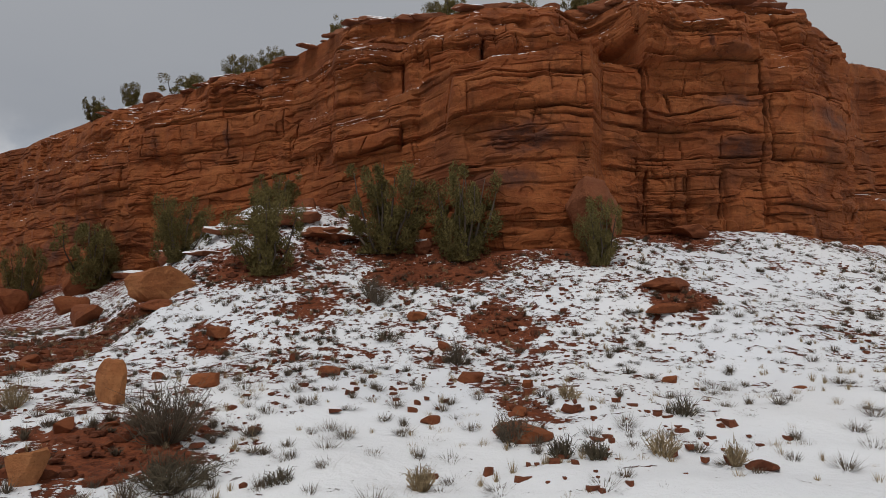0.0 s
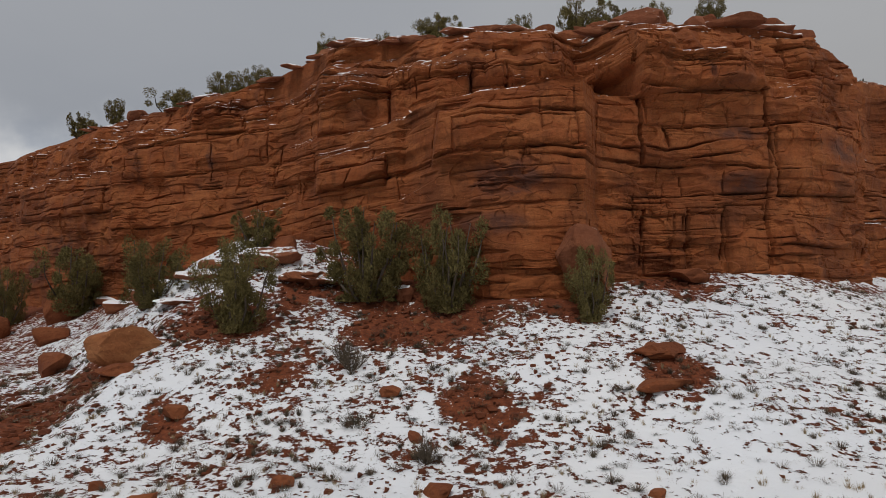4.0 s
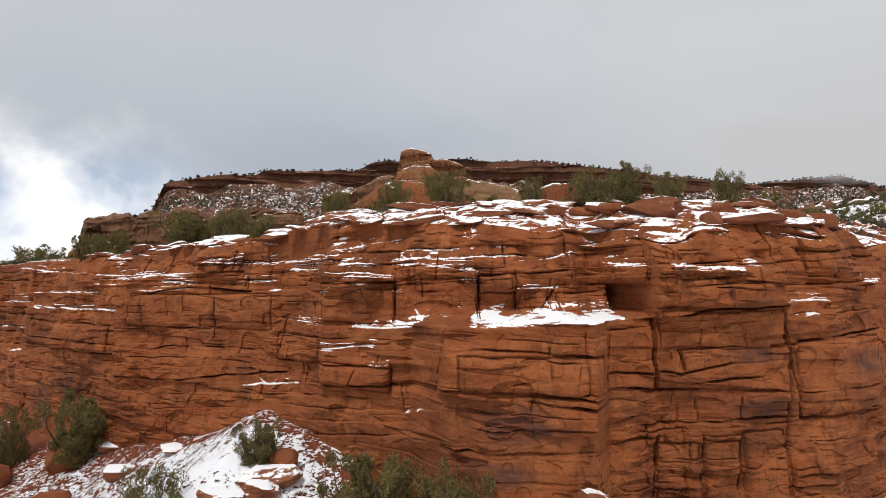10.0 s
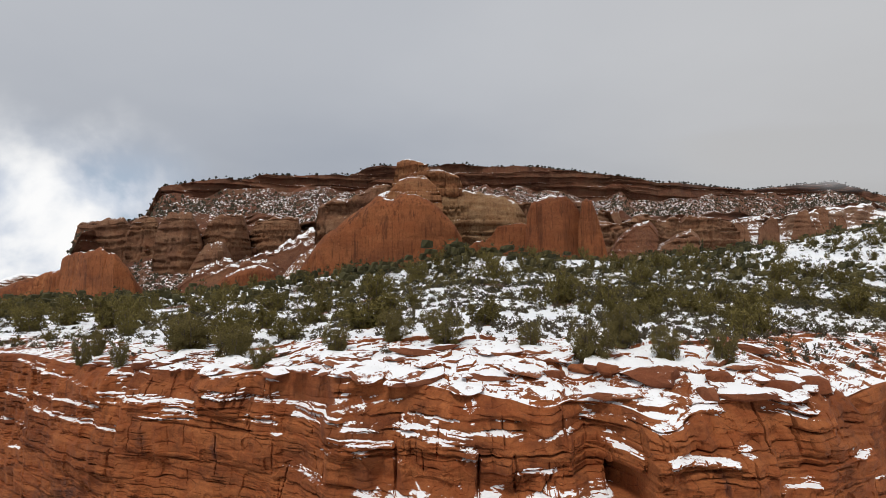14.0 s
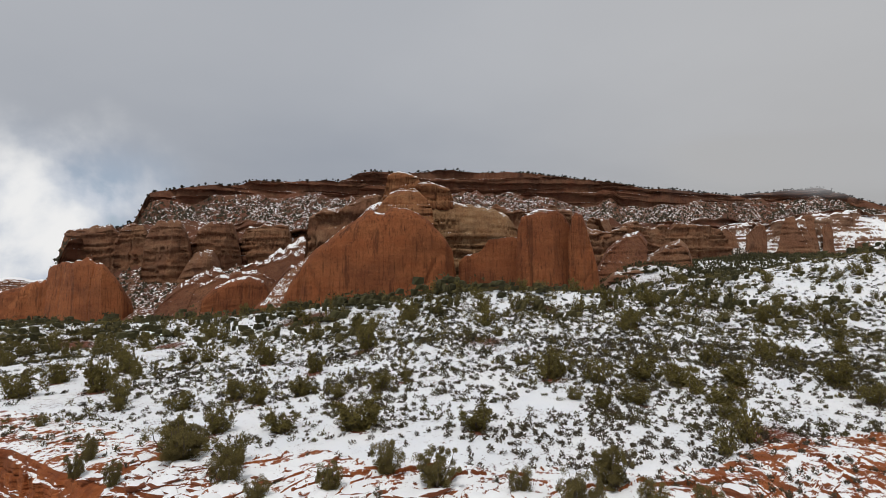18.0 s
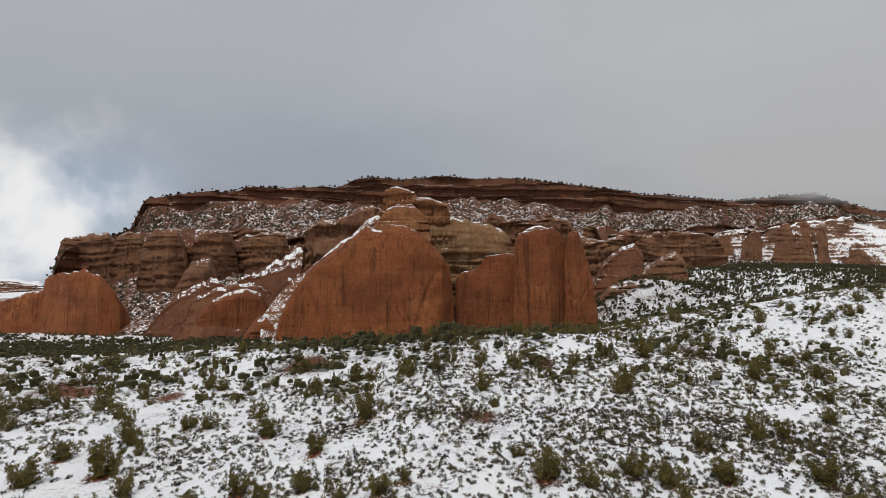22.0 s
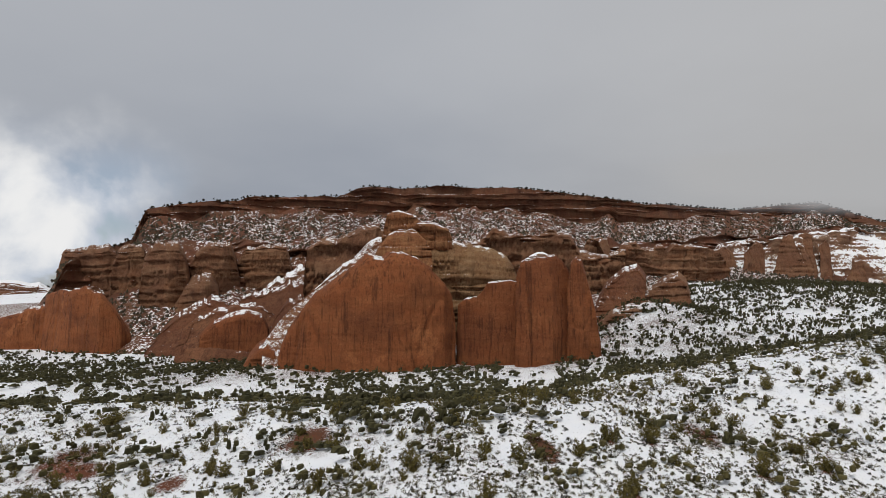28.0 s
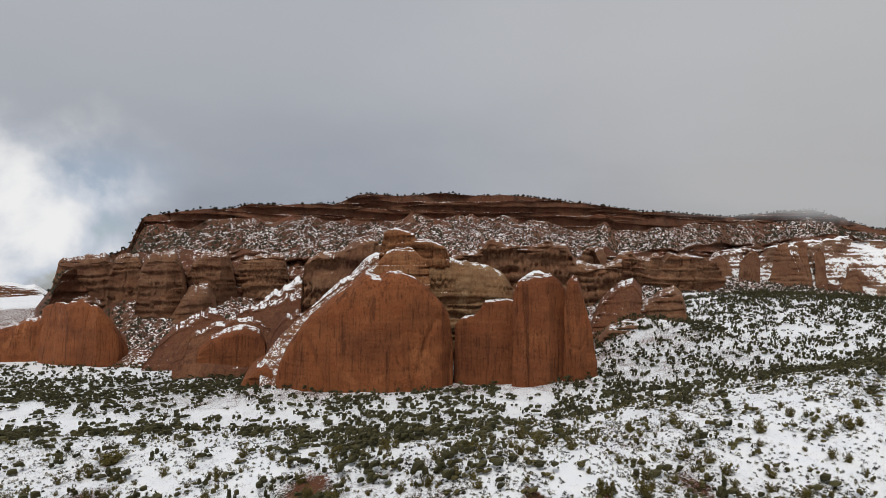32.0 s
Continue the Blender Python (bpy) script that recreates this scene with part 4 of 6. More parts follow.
CX, CY, CZ = np.concatenate([CX, TX], 1), np.concatenate([CY, TY], 1), np.concatenate([CZ, TZ], 1)
LIE = np.concatenate([LIE, TLIE], 1)
DARK = np.zeros_like(CX)
for sx, sz, rx, rz in STAINS:
    DARK = np.maximum(DARK, np.exp(-(((CX - sx) / rx) ** 2 + ((CZ - sz) / rz) ** 2) ** 2))
JX = (-46, -38, -31, -25, -19.5, -15.2, -12.3, -8.2, -5.3, -3.4, -1.8, 0.3, 1.8, 3.3, 4.9, 6.1, 7.2, 8.4, 10.1, 11.7, 13.8, 15.1, 17, 20.2, 26, 34)
JV = (0, 62, 115, 158, 202, 240, 278, 317, 359, 395, 440, len(cvs) + len(back_) - 1)
ji = [min(int(np.searchsorted(cxs, x)), len(cxs) - 1) for x in JX]
for i0, i1 in zip(ji[:-1], ji[1:]):
    for j0, j1 in zip(JV[:-1], JV[1:]):
        s = np.s_[i0:i1 + 1, j0:j1 + 1]
        me = mesh_from("rock_block", np.stack([CX[s], CY[s], CZ[s]], -1).reshape(-1, 3), grid_faces(i1 - i0 + 1, j1 - j0 + 1), False)
        me.attributes.new("snow", "FLOAT", "POINT").data.foreach_set("value", LIE[s].ravel().astype(np.float32))
        me.attributes.new("stain", "FLOAT", "POINT").data.foreach_set("value", DARK[s].ravel().astype(np.float32))
        part("rock_block" if j1 < 360 else "ledge_block", me, CLIFF, cliff)


# ---- boulders, slabs and stones ----
def boulder_mesh(sx, sy, sz, seed, cut=0.42, n=4, rough=0.13):
    bm = bmesh.new()
    bmesh.ops.create_icosphere(bm, subdivisions=n, radius=1.0)
    r = random.Random(seed)
    planes = [(Vector((r.gauss(0, 1), r.gauss(0, 1), r.gauss(0, 0.8))).normalized(), r.uniform(cut, 0.85)) for _ in range(15)]
    planes += [(Vector((0, 0, 1)), r.uniform(0.5, 0.85)), (Vector((0, 0, -1)), 0.6)]
    for v in bm.verts:
        p = v.co.copy()
        for axis_, d in planes:
            k = p.dot(axis_)
            if k > d:
                p -= axis_ * (k - d) * 0.97
        p *= 1 + rough * noise.fractal(p * 1.7 + Vector((seed * 1.3, 0, 0)), 1.0, 2.0, 5)
        v.co = Vector((p.x * sx, p.y * sy, p.z * sz))
    me = bpy.data.meshes.new("boulder")
    bm.to_mesh(me)
    bm.free()
    return me


ROCK = sandstone("fallen_sandstone", (0.235, 0.068, 0.024), (0.12, 0.034, 0.016), (0.30, 0.10, 0.038), snow=1.3, varnish=0.15)
GOLD = sandstone("orange_boulder_stone", (0.40, 0.15, 0.052), (0.25, 0.085, 0.034), (0.46, 0.21, 0.085), snow=1.3, varnish=0.1)
SNOWY = sandstone("snow_topped_sandstone", (0.25, 0.08, 0.033), (0.14, 0.042, 0.02), (0.32, 0.125, 0.06), snow=0.78, varnish=0.15)


def boulder(name, x, y, sx, sy, sz, seed, sink=0.35, turn=0.0, tip=0.0, material=None, label="", category="boulder", group="", z=None):
    ob = part(name, boulder_mesh(sx, sy, sz, seed, cut=0.72 if name == "standing_stone" else 0.42, n=4 if sx > 0.9 and y < 24 else 3), material or ROCK)
    ob.matrix_world = pose(x, y, (land_z(x, y) if z is None else z) + sz * (1 - 2 * sink) * 0.8, tip, 0, turn)
    return tagged(ob, label or "rounded red sandstone boulder on the snowy slope", category, group)

boulder("standing_stone", -5.48, 9.42, 0.32, 0.16, 0.57, 909, 0.10, -23, material=GOLD, label="upright rounded orange-red stone standing in the snow", group="boulders on the slope")
boulder("boulder", -8.97, 18.26, 1.27, 0.96, 0.80, 823, 0.22, 8, material=GOLD, label="large rounded orange-red boulder on the slope", group="boulders on the slope")
boulder("boulder", -8.76, 17.42, 0.77, 0.58, 0.27, 828, 0.22, 2, material=ROCK, label="flat red slab lying under a large boulder", group="boulders on the slope")
boulder("boulder", -4.73, 6.55, 0.30, 0.23, 0.36, 898, 0.22, 0, material=GOLD, label="big orange-red boulder on bare red earth", group="boulders on the slope")
boulder("boulder", -5.30, 8.02, 0.21, 0.16, 0.17, 875, 0.22, 15, material=ROCK, label="angular red rock on bare red earth", group="boulders on the slope")
boulder("boulder", -20.53, 30.89, 1.02, 0.78, 0.95, 670, 0.22, 20, material=ROCK, label="weathered brown-red boulder among snow", group="boulders on the slope")
boulder("boulder", -26.08, 34.18, 1.13, 0.86, 1.47, 570, 0.22, -20, material=ROCK, label="weathered brown-red boulder among snow", group="boulders on the slope")
boulder("boulder", -4.57, 10.96, 0.33, 0.25, 0.28, 1048, 0.22, 28, material=ROCK, label="angular red rock beside a bare bush", group="boulders on the slope")
boulder("boulder", -6.00, 11.97, 0.23, 0.18, 0.16, 950, 0.22, 5, material=ROCK, label="small angular red rock in snow", group="boulders on the slope")
boulder("boulder", -6.02, 15.11, 0.40, 0.30, 0.26, 983, 0.22, -10, material=ROCK, label="flat red rock half under snow", group="boulders on the slope")
boulder("boulder", -0.77, 15.70, 0.43, 0.33, 0.19, 1305, 0.22, -15, material=ROCK, label="flat tilted red slab in the snow", group="boulders on the slope")
boulder("boulder", 0.61, 11.83, 0.40, 0.30, 0.20, 1518, 0.22, 28, material=ROCK, label="rounded brown-red rock in the snow", group="boulders on the slope")
boulder("boulder", 1.61, 10.94, 0.16, 0.12, 0.16, 1625, 0.22, 5, material=ROCK, label="angular dark red rock in the snow", group="boulders on the slope")
boulder("boulder", -0.19, 9.22, 0.20, 0.15, 0.15, 1522, 0.22, 15, material=ROCK, label="rounded red rock in the snow", group="boulders on the slope")
boulder("boulder", 4.67, 11.80, 0.27, 0.21, 0.13, 1873, 0.22, 20, material=ROCK, label="flat dark red rock in the snow", group="boulders on the slope")
boulder("boulder", 6.78, 17.10, 0.94, 0.71, 0.31, 1710, 0.42, 20, material=ROCK, label="broad red slab bedded in the slope", group="boulders on the slope")
boulder("boulder", 6.21, 15.56, 0.93, 0.71, 0.23, 1755, 0.42, 25, material=ROCK, label="long flat red slab bedded in the slope", group="boulders on the slope")
boulder("boulder", 1.10, 8.60, 0.55, 0.42, 0.18, 1705, 0.22, -10, material=ROCK, label="low mound of brown-red rock in the snow", group="boulders on the slope")
boulder("boulder", -6.57, 23.14, 1.26, 0.97, 0.49, 1060, 0.30, 5, material=SNOWY, label="snow-capped tilted sandstone slab among junipers", group="boulders on the slope")
boulder("boulder", -4.43, 22.49, 1.42, 1.08, 0.43, 1185, 0.30, -25, material=SNOWY, label="snow-capped sandstone block among junipers", group="boulders on the slope")
boulder("boulder", -8.29, 21.80, 1.00, 0.76, 0.34, 990, 0.30, 20, material=SNOWY, label="snow-capped sandstone slab among junipers", group="boulders on the slope")
boulder("boulder", -8.80, 20.80, 0.96, 0.73, 0.24, 990, 0.30, -30, material=SNOWY, label="flat red slab with snow on it", group="boulders on the slope")
boulder("boulder", -16.78, 30.97, 1.28, 0.97, 0.61, 845, 0.30, -10, material=SNOWY, label="brown sandstone boulder on the snow mound", group="boulders on the slope")
boulder("boulder", -13.89, 22.02, 0.86, 0.65, 0.77, 880, 0.22, -10, material=ROCK, label="weathered brown-red boulder on the slope", group="boulders on the slope")
boulder("boulder", -0.85, 21.6, 0.61, 0.50, 0.49, 1310, 0.30, -30, material=SNOWY, label="red boulder between two junipers", group="boulders on the slope")
boulder("boulder", 6.68, 17.03, 0.94, 0.72, 0.43, 2005, 0.42, 10, material=ROCK, label="broad red slab bedded in the slope", group="boulders on the slope")
boulder("boulder", 10.02, 22.42, 1.04, 0.79, 0.39, 1880, 0.22, 10, material=ROCK, label="red rock at the foot of the cliff", group="boulders on the slope")
boulder("boulder", -6.42, 23.54, 1.26, 0.96, 0.55, 1260, 0.30, 20, material=SNOWY, label="snow-capped tilted sandstone slab among junipers", group="boulders on the slope")
boulder("boulder", -12.19, 25.26, 1.16, 0.88, 0.58, 1085, 0.30, -20, material=SNOWY, label="brown sandstone boulder on the snow mound", group="boulders on the slope")
boulder("boulder", -14.05, 31.12, 1.26, 0.96, 0.36, 1045, 0.30, -30, material=SNOWY, label="snow-dusted red slab on the mound", group="boulders on the slope")
boulder("boulder", -7.95, 22.51, 1.14, 0.87, 0.30, 1200, 0.30, -10, material=SNOWY, label="snow-capped red slab among junipers", group="boulders on the slope")
boulder("boulder", -4.48, 22.33, 1.00, 0.76, 0.42, 1395, 0.30, -25, material=SNOWY, label="snow-capped sandstone block among junipers", group="boulders on the slope")
boulder("boulder", -21.97, 33.92, 1.08, 0.82, 1.21, 890, 0.22, 10, material=ROCK, label="weathered brown rock at the cliff foot", group="boulders on the slope")
boulder("boulder", -6.07, 24.23, 0.63, 0.48, 0.70, 1260, 0.22, -10, material=ROCK, label="red boulder beside a juniper", group="boulders on the slope")
boulder("boulder", -19.31, 34.84, 1.23, 0.94, 0.41, 945, 0.30, -10, material=SNOWY, label="snow-dusted red slab on the mound", group="boulders on the slope")
boulder("rim_boulder", 9.66, 26.31, 1.74, 1.32, 0.73, 1859, 0.36, -9, material=SNOWY, label="big rounded rim boulder with snow on its back", group="boulders on the rim")
boulder("rim_boulder", 12.82, 26.25, 1.01, 0.77, 0.50, 1974, 0.36, -6, material=ROCK, label="pale tan boulder on the rim", group="boulders on the rim")
boulder("rim_boulder", 11.82, 25.15, 0.67, 0.51, 0.53, 1990, 0.36, -28, material=SNOWY, label="rounded rim boulder capped with snow", group="boulders on the rim")
boulder("rim_boulder", 15.24, 26.06, 1.18, 0.89, 0.65, 2093, 0.36, -22, material=ROCK, label="weathered brown slab tilted on the rim", group="boulders on the rim")
boulder("rim_boulder", 17.49, 27.01, 0.87, 0.66, 0.67, 2157, 0.36, -18, material=ROCK, label="weathered brown boulder on the rim", group="boulders on the rim")
boulder("rim_boulder", 7.11, 27.81, 0.93, 0.71, 0.43, 1720, 0.36, -10, material=ROCK, label="squared red block on the rim", group="boulders on the rim")
boulder("rim_boulder", 8.14, 27.14, 0.85, 0.64, 0.50, 1757, 0.36, -25, material=ROCK, label="squared red block on the rim", group="boulders on the rim")
boulder("rim_boulder", 5.51, 26.90, 0.61, 0.46, 0.35, 1665, 0.36, -5, material=ROCK, label="squared red block on the rim", group="boulders on the rim")
boulder("rim_boulder", -19.37, 36.59, 1.10, 0.84, 0.51, 930, 0.36, -30, material=SNOWY, label="red rim block with snow on top", group="boulders on the rim")
boulder("boulder", 5.5, 20.15, 1.3, 1.1, 1.75, 14, 0.5, 10, material=SNOWY, label="big red block leaning at the cliff foot, snow on top", z=3.03)


# flat slabs broken from the rim beds, lying on the ledges with snow on their backs
slab_rng = random.Random(57)
slab_meshes = [boulder_mesh(1.0, slab_rng.uniform(0.45, 0.7), slab_rng.uniform(0.16, 0.26), 1400 + k, cut=0.55, n=3, rough=0.10) for k in range(9)]
for k in range(130):
    x = slab_rng.uniform(-24, 19)
    et = 1.9 + 4.6 * slab_rng.random() ** 1.3
    y = float(face_y(x) + nose_back(x)) + et
    size = slab_rng.uniform(0.45, 1.5) * (1.0 if x > -14 else 0.75)
    ob = part("rim_rock", slab_meshes[k % 9], SNOWY)
    ob.matrix_world = pose(x, y, float(ledges_z(x, y)) + 0.06 * size, slab_rng.uniform(4, 22), slab_rng.uniform(-10, 10), slab_rng.uniform(-28, 28)) @ Matrix.Diagonal((size, size, size, 1))
    tagged(ob, "flat red sandstone rock with snow on its back", "rock", "flat rocks on the rim")


# ---- butte and outlying domes ----
def rock_wall(top, front, z0, seed, crown=8.0, lean=0.04, back=40.0, climb=0.2, flute=1.6, pitch=7.0, beds=0.8, nx=240, nv=110, rag=0.02, ref=340.0, narrow=0.25):
    """A cliff of massive rock seen along its face. top: (x, height) along the crest; front: (x, y) of its foot;
    crown: how broadly the edge rounds back; climb: slope of the back of the top."""
    tx, tz = zip(*top)
    fx, fy = zip(*front)
    x = np.linspace(tx[0], tx[-1], nx)
    n1, n2, n3 = int(nv * 0.6), int(nv * 0.22), nv - int(nv * 0.6) - int(nv * 0.22)
    T = np.interp(x, tx, tz)
    T = T + rag * (T - z0) * fbm(x / 9, 0, 0, seed, 4)
    F = np.interp(x, fx, fy)
    R = np.minimum(crown, np.maximum(0.25, (T - z0) * 0.6))
    rows_y, rows_z, rows_w = [], [], []
    for q in np.linspace(0, 1, n1, endpoint=False):
        rows_z.append(z0 + (T - R - z0) * q), rows_y.append(F + lean * (T - R - z0) * q), rows_w.append(np.ones(nx))
    for q in np.linspace(0, np.pi / 2, n2, endpoint=False):
        rows_z.append(T - R + R * np.sin(q)), rows_y.append(F + lean * (T - R - z0) + R * 1.2 * (1 - np.cos(q))), rows_w.append(np.full(nx, np.cos(q)))
    for q in np.linspace(0, 1, n3):
        rows_z.append(T + climb * back * q - (T - z0) * smooth(0.85, 1.0, q)), rows_y.append(F + lean * (T - R - z0) + R * 1.2 + back * q), rows_w.append(np.full(nx, 0.15))
    Y, Z, W = np.array(rows_y).T, np.array(rows_z).T, np.array(rows_w).T
    deep_ = np.clip((Y - F[:, None]) / (back + 1e-6), 0, 1) * (1 - W)
    X = np.repeat(x[:, None], Y.shape[1], 1)
    X = X.mean() + (X - X.mean()) * (1 - narrow * deep_)
    X = X * Y / ref
    rib = fbm(X / pitch, Z / (pitch * 14), 0.3, seed + 2, 4)
    crease = np.maximum(0, 0.10 - np.abs(fbm(X / (pitch * 2.6), Z / (pitch * 14), 0.8, seed + 3, 2))) * 9
    swell = fbm(X / (pitch * 4), Z / (pitch * 5), 0.1, seed + 4, 3)
    band = fbm(X / 70, Z / 3.6 + 0.5 * fbm(X / 45, 0.0, 0.0, seed + 8, 3), 0.6, seed + 5, 3)
    ledge = 1.6 * smooth(-0.12, 0.12, band) - 1.3 * np.exp(-(band / 0.10) ** 2) + 0.5 * fbm(X / 9, Z / 2.0, 0.2, seed + 9, 3)
    Y = Y - W * (flute * (0.42 * rib + 2.0 * swell) - flute * 0.9 * crease + beds * ledge)
    X = X + W * 0.25 * flute * fbm(X / pitch, Z / pitch, 0.2, seed + 6, 3)
    Z = Z + (1 - W) * 0.5 * flute * fbm(X / pitch, Y / pitch, 0.9, seed + 7, 3)
    return mesh_from("rock_wall", np.stack([X, Y, Z], -1).reshape(-1, 3), grid_faces(nx, Y.shape[1]), True)


def rock_thing(name, label, top, front, z0, seed, material, ref, **form):
    """A wall as a thing of its own, in two faces that meet at the middle of its crest."""
    ob = tagged(new(name), label, "rock wall", "rock walls round the mesa")
    k = len(top) // 2
    for half in (top[:k + 1], top[k:]):
        part("rock_face", rock_wall(half, front, z0, seed, ref=ref, narrow=0.0, nx=130, nv=100, **form), material, ob)
    return ob


butte = tagged(new("sandstone_butte"), "massive fluted red sandstone butte with tan cap and snow", "butte")
part("main_wall", rock_wall(((-100.4, 13.1), (-98.5, 22.7), (-94.2, 32.3), (-87.5, 41.6), (-79.7, 53.0), (-67.0, 62.1), (-55.6, 68.8), (-46.2, 74.4), (-30.5, 76.9), (-18.2, 75.5), (-10.1, 71.4), (-3.1, 66.8), (2.9, 60.9), (6.7, 53.3), (8.5, 41.8), (8.9, 29.7)),
     ((-120, 356), (-104, 348), (-85, 340), (-60, 334), (-30, 331), (-10, 334), (2, 340), (7, 350)), 2, 601, crown=9, climb=0.1, back=45, flute=1.5, pitch=8, beds=0.12, ref=344), BUTTE, butte, "")
part("middle_wall", rock_wall(((9.5, 30.3), (10.6, 46.4), (15.6, 49.2), (22.1, 49.6), (26.5, 55.0), (29.4, 59.7), (39.1, 60.4), (48.9, 60.8), (51.1, 64.4)),
     ((5, 362), (12, 354), (30, 350), (60, 350)), 2, 603, crown=2.0, climb=0.05, back=35, flute=1.0, pitch=7, beds=0.12, ref=355), BUTTE, butte, "")
part("tower", rock_wall(((44.3, 16.5), (45.2, 50.7), (46.3, 66.3), (48.4, 71.5), (55.1, 73.6), (62.0, 73.6), (70.1, 74.4), (75.6, 71.6), (78.0, 67.4)),
     ((38, 352), (45, 340), (55, 334), (68, 333), (80, 341)), 2, 605, crown=5, climb=0.1, back=30, flute=1.2, pitch=6, beds=0.12, ref=341), BUTTE, butte, "tall fluted red tower with snowy top")
part("tower_column", rock_wall(((75.8, 23.4), (76.9, 61.2), (78.8, 72.7), (82.0, 75.1), (85.4, 73.0), (88.1, 66.4), (90.8, 56.0), (93.4, 44.0), (95.3, 32.0), (96.8, 18.3)),
     ((70, 342), (76, 336), (85, 334), (95, 340), (99, 348)), 2, 606, crown=4, climb=0.1, back=26, flute=0.9, pitch=4, beds=0.12, ref=341), BUTTE, butte, "leaning column split from the red tower")
part("tower_cap", rock_wall(((48.5, 69.5), (51.4, 73.8), (55.8, 76.7), (60.5, 78.5), (65.2, 78.9), (68.7, 77.4), (70.5, 73.1)),
     ((40, 346), (95, 346)), 66, 607, crown=3, lean=0.8, climb=0.1, back=12, flute=0.4, ref=352), SLABS, butte, "snow-covered cap of the tower")
part("tan_dome", rock_wall(((-14.8, 56.4), (-14.2, 75.5), (-11.1, 86.3), (-6.5, 90.2), (5.1, 90.3), (14.7, 87.6), (26.3, 85.7), (38.3, 83.4), (46.0, 79.6), (51.3, 71.9), (53.2, 60.4)),
     ((-20, 372), (60, 368)), 20, 609, crown=20, climb=0.05, back=30, flute=1.6, pitch=14, beds=1.6, ref=378), TAN, butte, "rounded tan sandstone dome")
part("summit_block", rock_wall(((-41.7, 91.3), (-39.8, 101.6), (-37.9, 108.8), (-34.4, 110.4), (-28.9, 109.2), (-21.7, 108.4), (-17.4, 106.1), (-15.4, 102.5), (-8.7, 101.7), (-2.7, 99.0), (5.2, 97.0), (7.1, 91.5)),
     ((-60, 386), (10, 380)), 30, 611, crown=4, climb=0.05, back=18, flute=1.4, pitch=6, beds=1.6, ref=386), ORANGE, butte, "blocky tan summit with a leaning knob")
part("snowy_ridge", rock_wall(((-118.3, 21.3), (-110.2, 31.8), (-97.7, 44.4), (-85.2, 56.1), (-71.6, 66.8), (-57.8, 75.4), (-47.3, 84.0), (-40.5, 91.5), (-36.2, 93.7), (-30.2, 92.6), (-19.4, 83.0)),
     ((-140, 342), (-100, 342), (-40, 343), (0, 350)), -4, 613, crown=2, lean=0.8, climb=0.2, back=14, flute=0.9, pitch=9, beds=0.15, ref=372), STREAK, butte, "steep rock ridge with snow along its crest")
part("slickrock_rib", rock_wall(((-210.1, 12.9), (-203.9, 25.3), (-186.3, 33.8), (-159.7, 41.0), (-146.3, 38.8), (-130.5, 36.2), (-127.2, 25.0)),
     ((-400, 417), (0, 417)), -8, 700, crown=3, lean=0.85, climb=0.25, back=14, rag=0.05, nx=110, nv=48, flute=0.7, pitch=9, beds=0.4, ref=445), SLICK, butte, "brown slickrock rib with snow along its back")
part("slickrock_rib", rock_wall(((-186.0, 21.0), (-175.1, 42.7), (-156.7, 49.7), (-142.9, 53.0), (-124.3, 57.7), (-101.1, 62.0), (-82.4, 63.0), (-76.6, 44.4)),
     ((-400, 434), (0, 434)), -8, 701, crown=3, lean=0.85, climb=0.25, back=18, rag=0.05, nx=110, nv=48, flute=0.7, pitch=9, beds=0.4, ref=462), SLICK, butte, "brown slickrock rib with snow along its back")
part("slickrock_rib", rock_wall(((-184.0, 33.6), (-167.5, 46.1), (-153.2, 54.8), (-134.1, 66.0), (-119.7, 70.4), (-90.6, 71.0), (-84.4, 50.7)),
     ((-400, 452), (0, 452)), -8, 702, crown=4, lean=0.85, climb=0.25, back=22, rag=0.05, nx=110, nv=48, flute=0.7, pitch=9, beds=0.4, ref=480), STREAK, butte, "brown slickrock rib with snow along its back")
part("slickrock_rib", rock_wall(((-131.6, 18.5), (-126.8, 32.5), (-118.5, 43.1), (-105.7, 47.8), (-96.3, 47.4), (-91.6, 27.0)),
     ((-400, 397), (0, 397)), -8, 703, crown=3, lean=0.85, climb=0.25, back=14, rag=0.05, nx=110, nv=48, flute=0.7, pitch=9, beds=0.4, ref=425), SLICK, butte, "brown slickrock rib with snow along its back")
part("slickrock_rib", rock_wall(((-262.9, 2.2), (-251.1, 17.1), (-238.9, 27.1), (-224.2, 34.6), (-199.5, 44.7), (-189.3, 41.2), (-183.7, 22.2)),
     ((-400, 472), (0, 472)), -8, 704, crown=4, lean=0.85, climb=0.25, back=22, rag=0.05, nx=110, nv=48, flute=0.7, pitch=9, beds=0.4, ref=500), SLICK, butte, "brown slickrock rib with snow along its back")
part("skirt_wall", rock_wall(((-127.1, 6.3), (-123.1, 11.3), (-117.1, 17.4), (-111.1, 20.5), (-106.9, 17.4), (-102.6, 8.3)),
     ((-160, 365), (-95, 352)), 0, 617, crown=6, climb=0.1, back=25, nx=140, nv=60, flute=0.8, ref=362), BUTTE, butte, "low red wall at the foot of the butte")
part("summit_slope", rock_wall(((-50.3, 64.1), (-44.9, 78.1), (-40.2, 86.2), (-35.2, 93.6), (-26.7, 95.1), (-15.6, 94.4), (-9.2, 90.0), (-6.2, 82.6), (-5.5, 71.6)),
     ((-70, 352), (20, 352)), 40, 619, crown=8, lean=0.35, climb=0.0, back=20, flute=1.6, pitch=9, beds=1.0, ref=362), ORANGE, butte, "sloping tan rock below the summit")
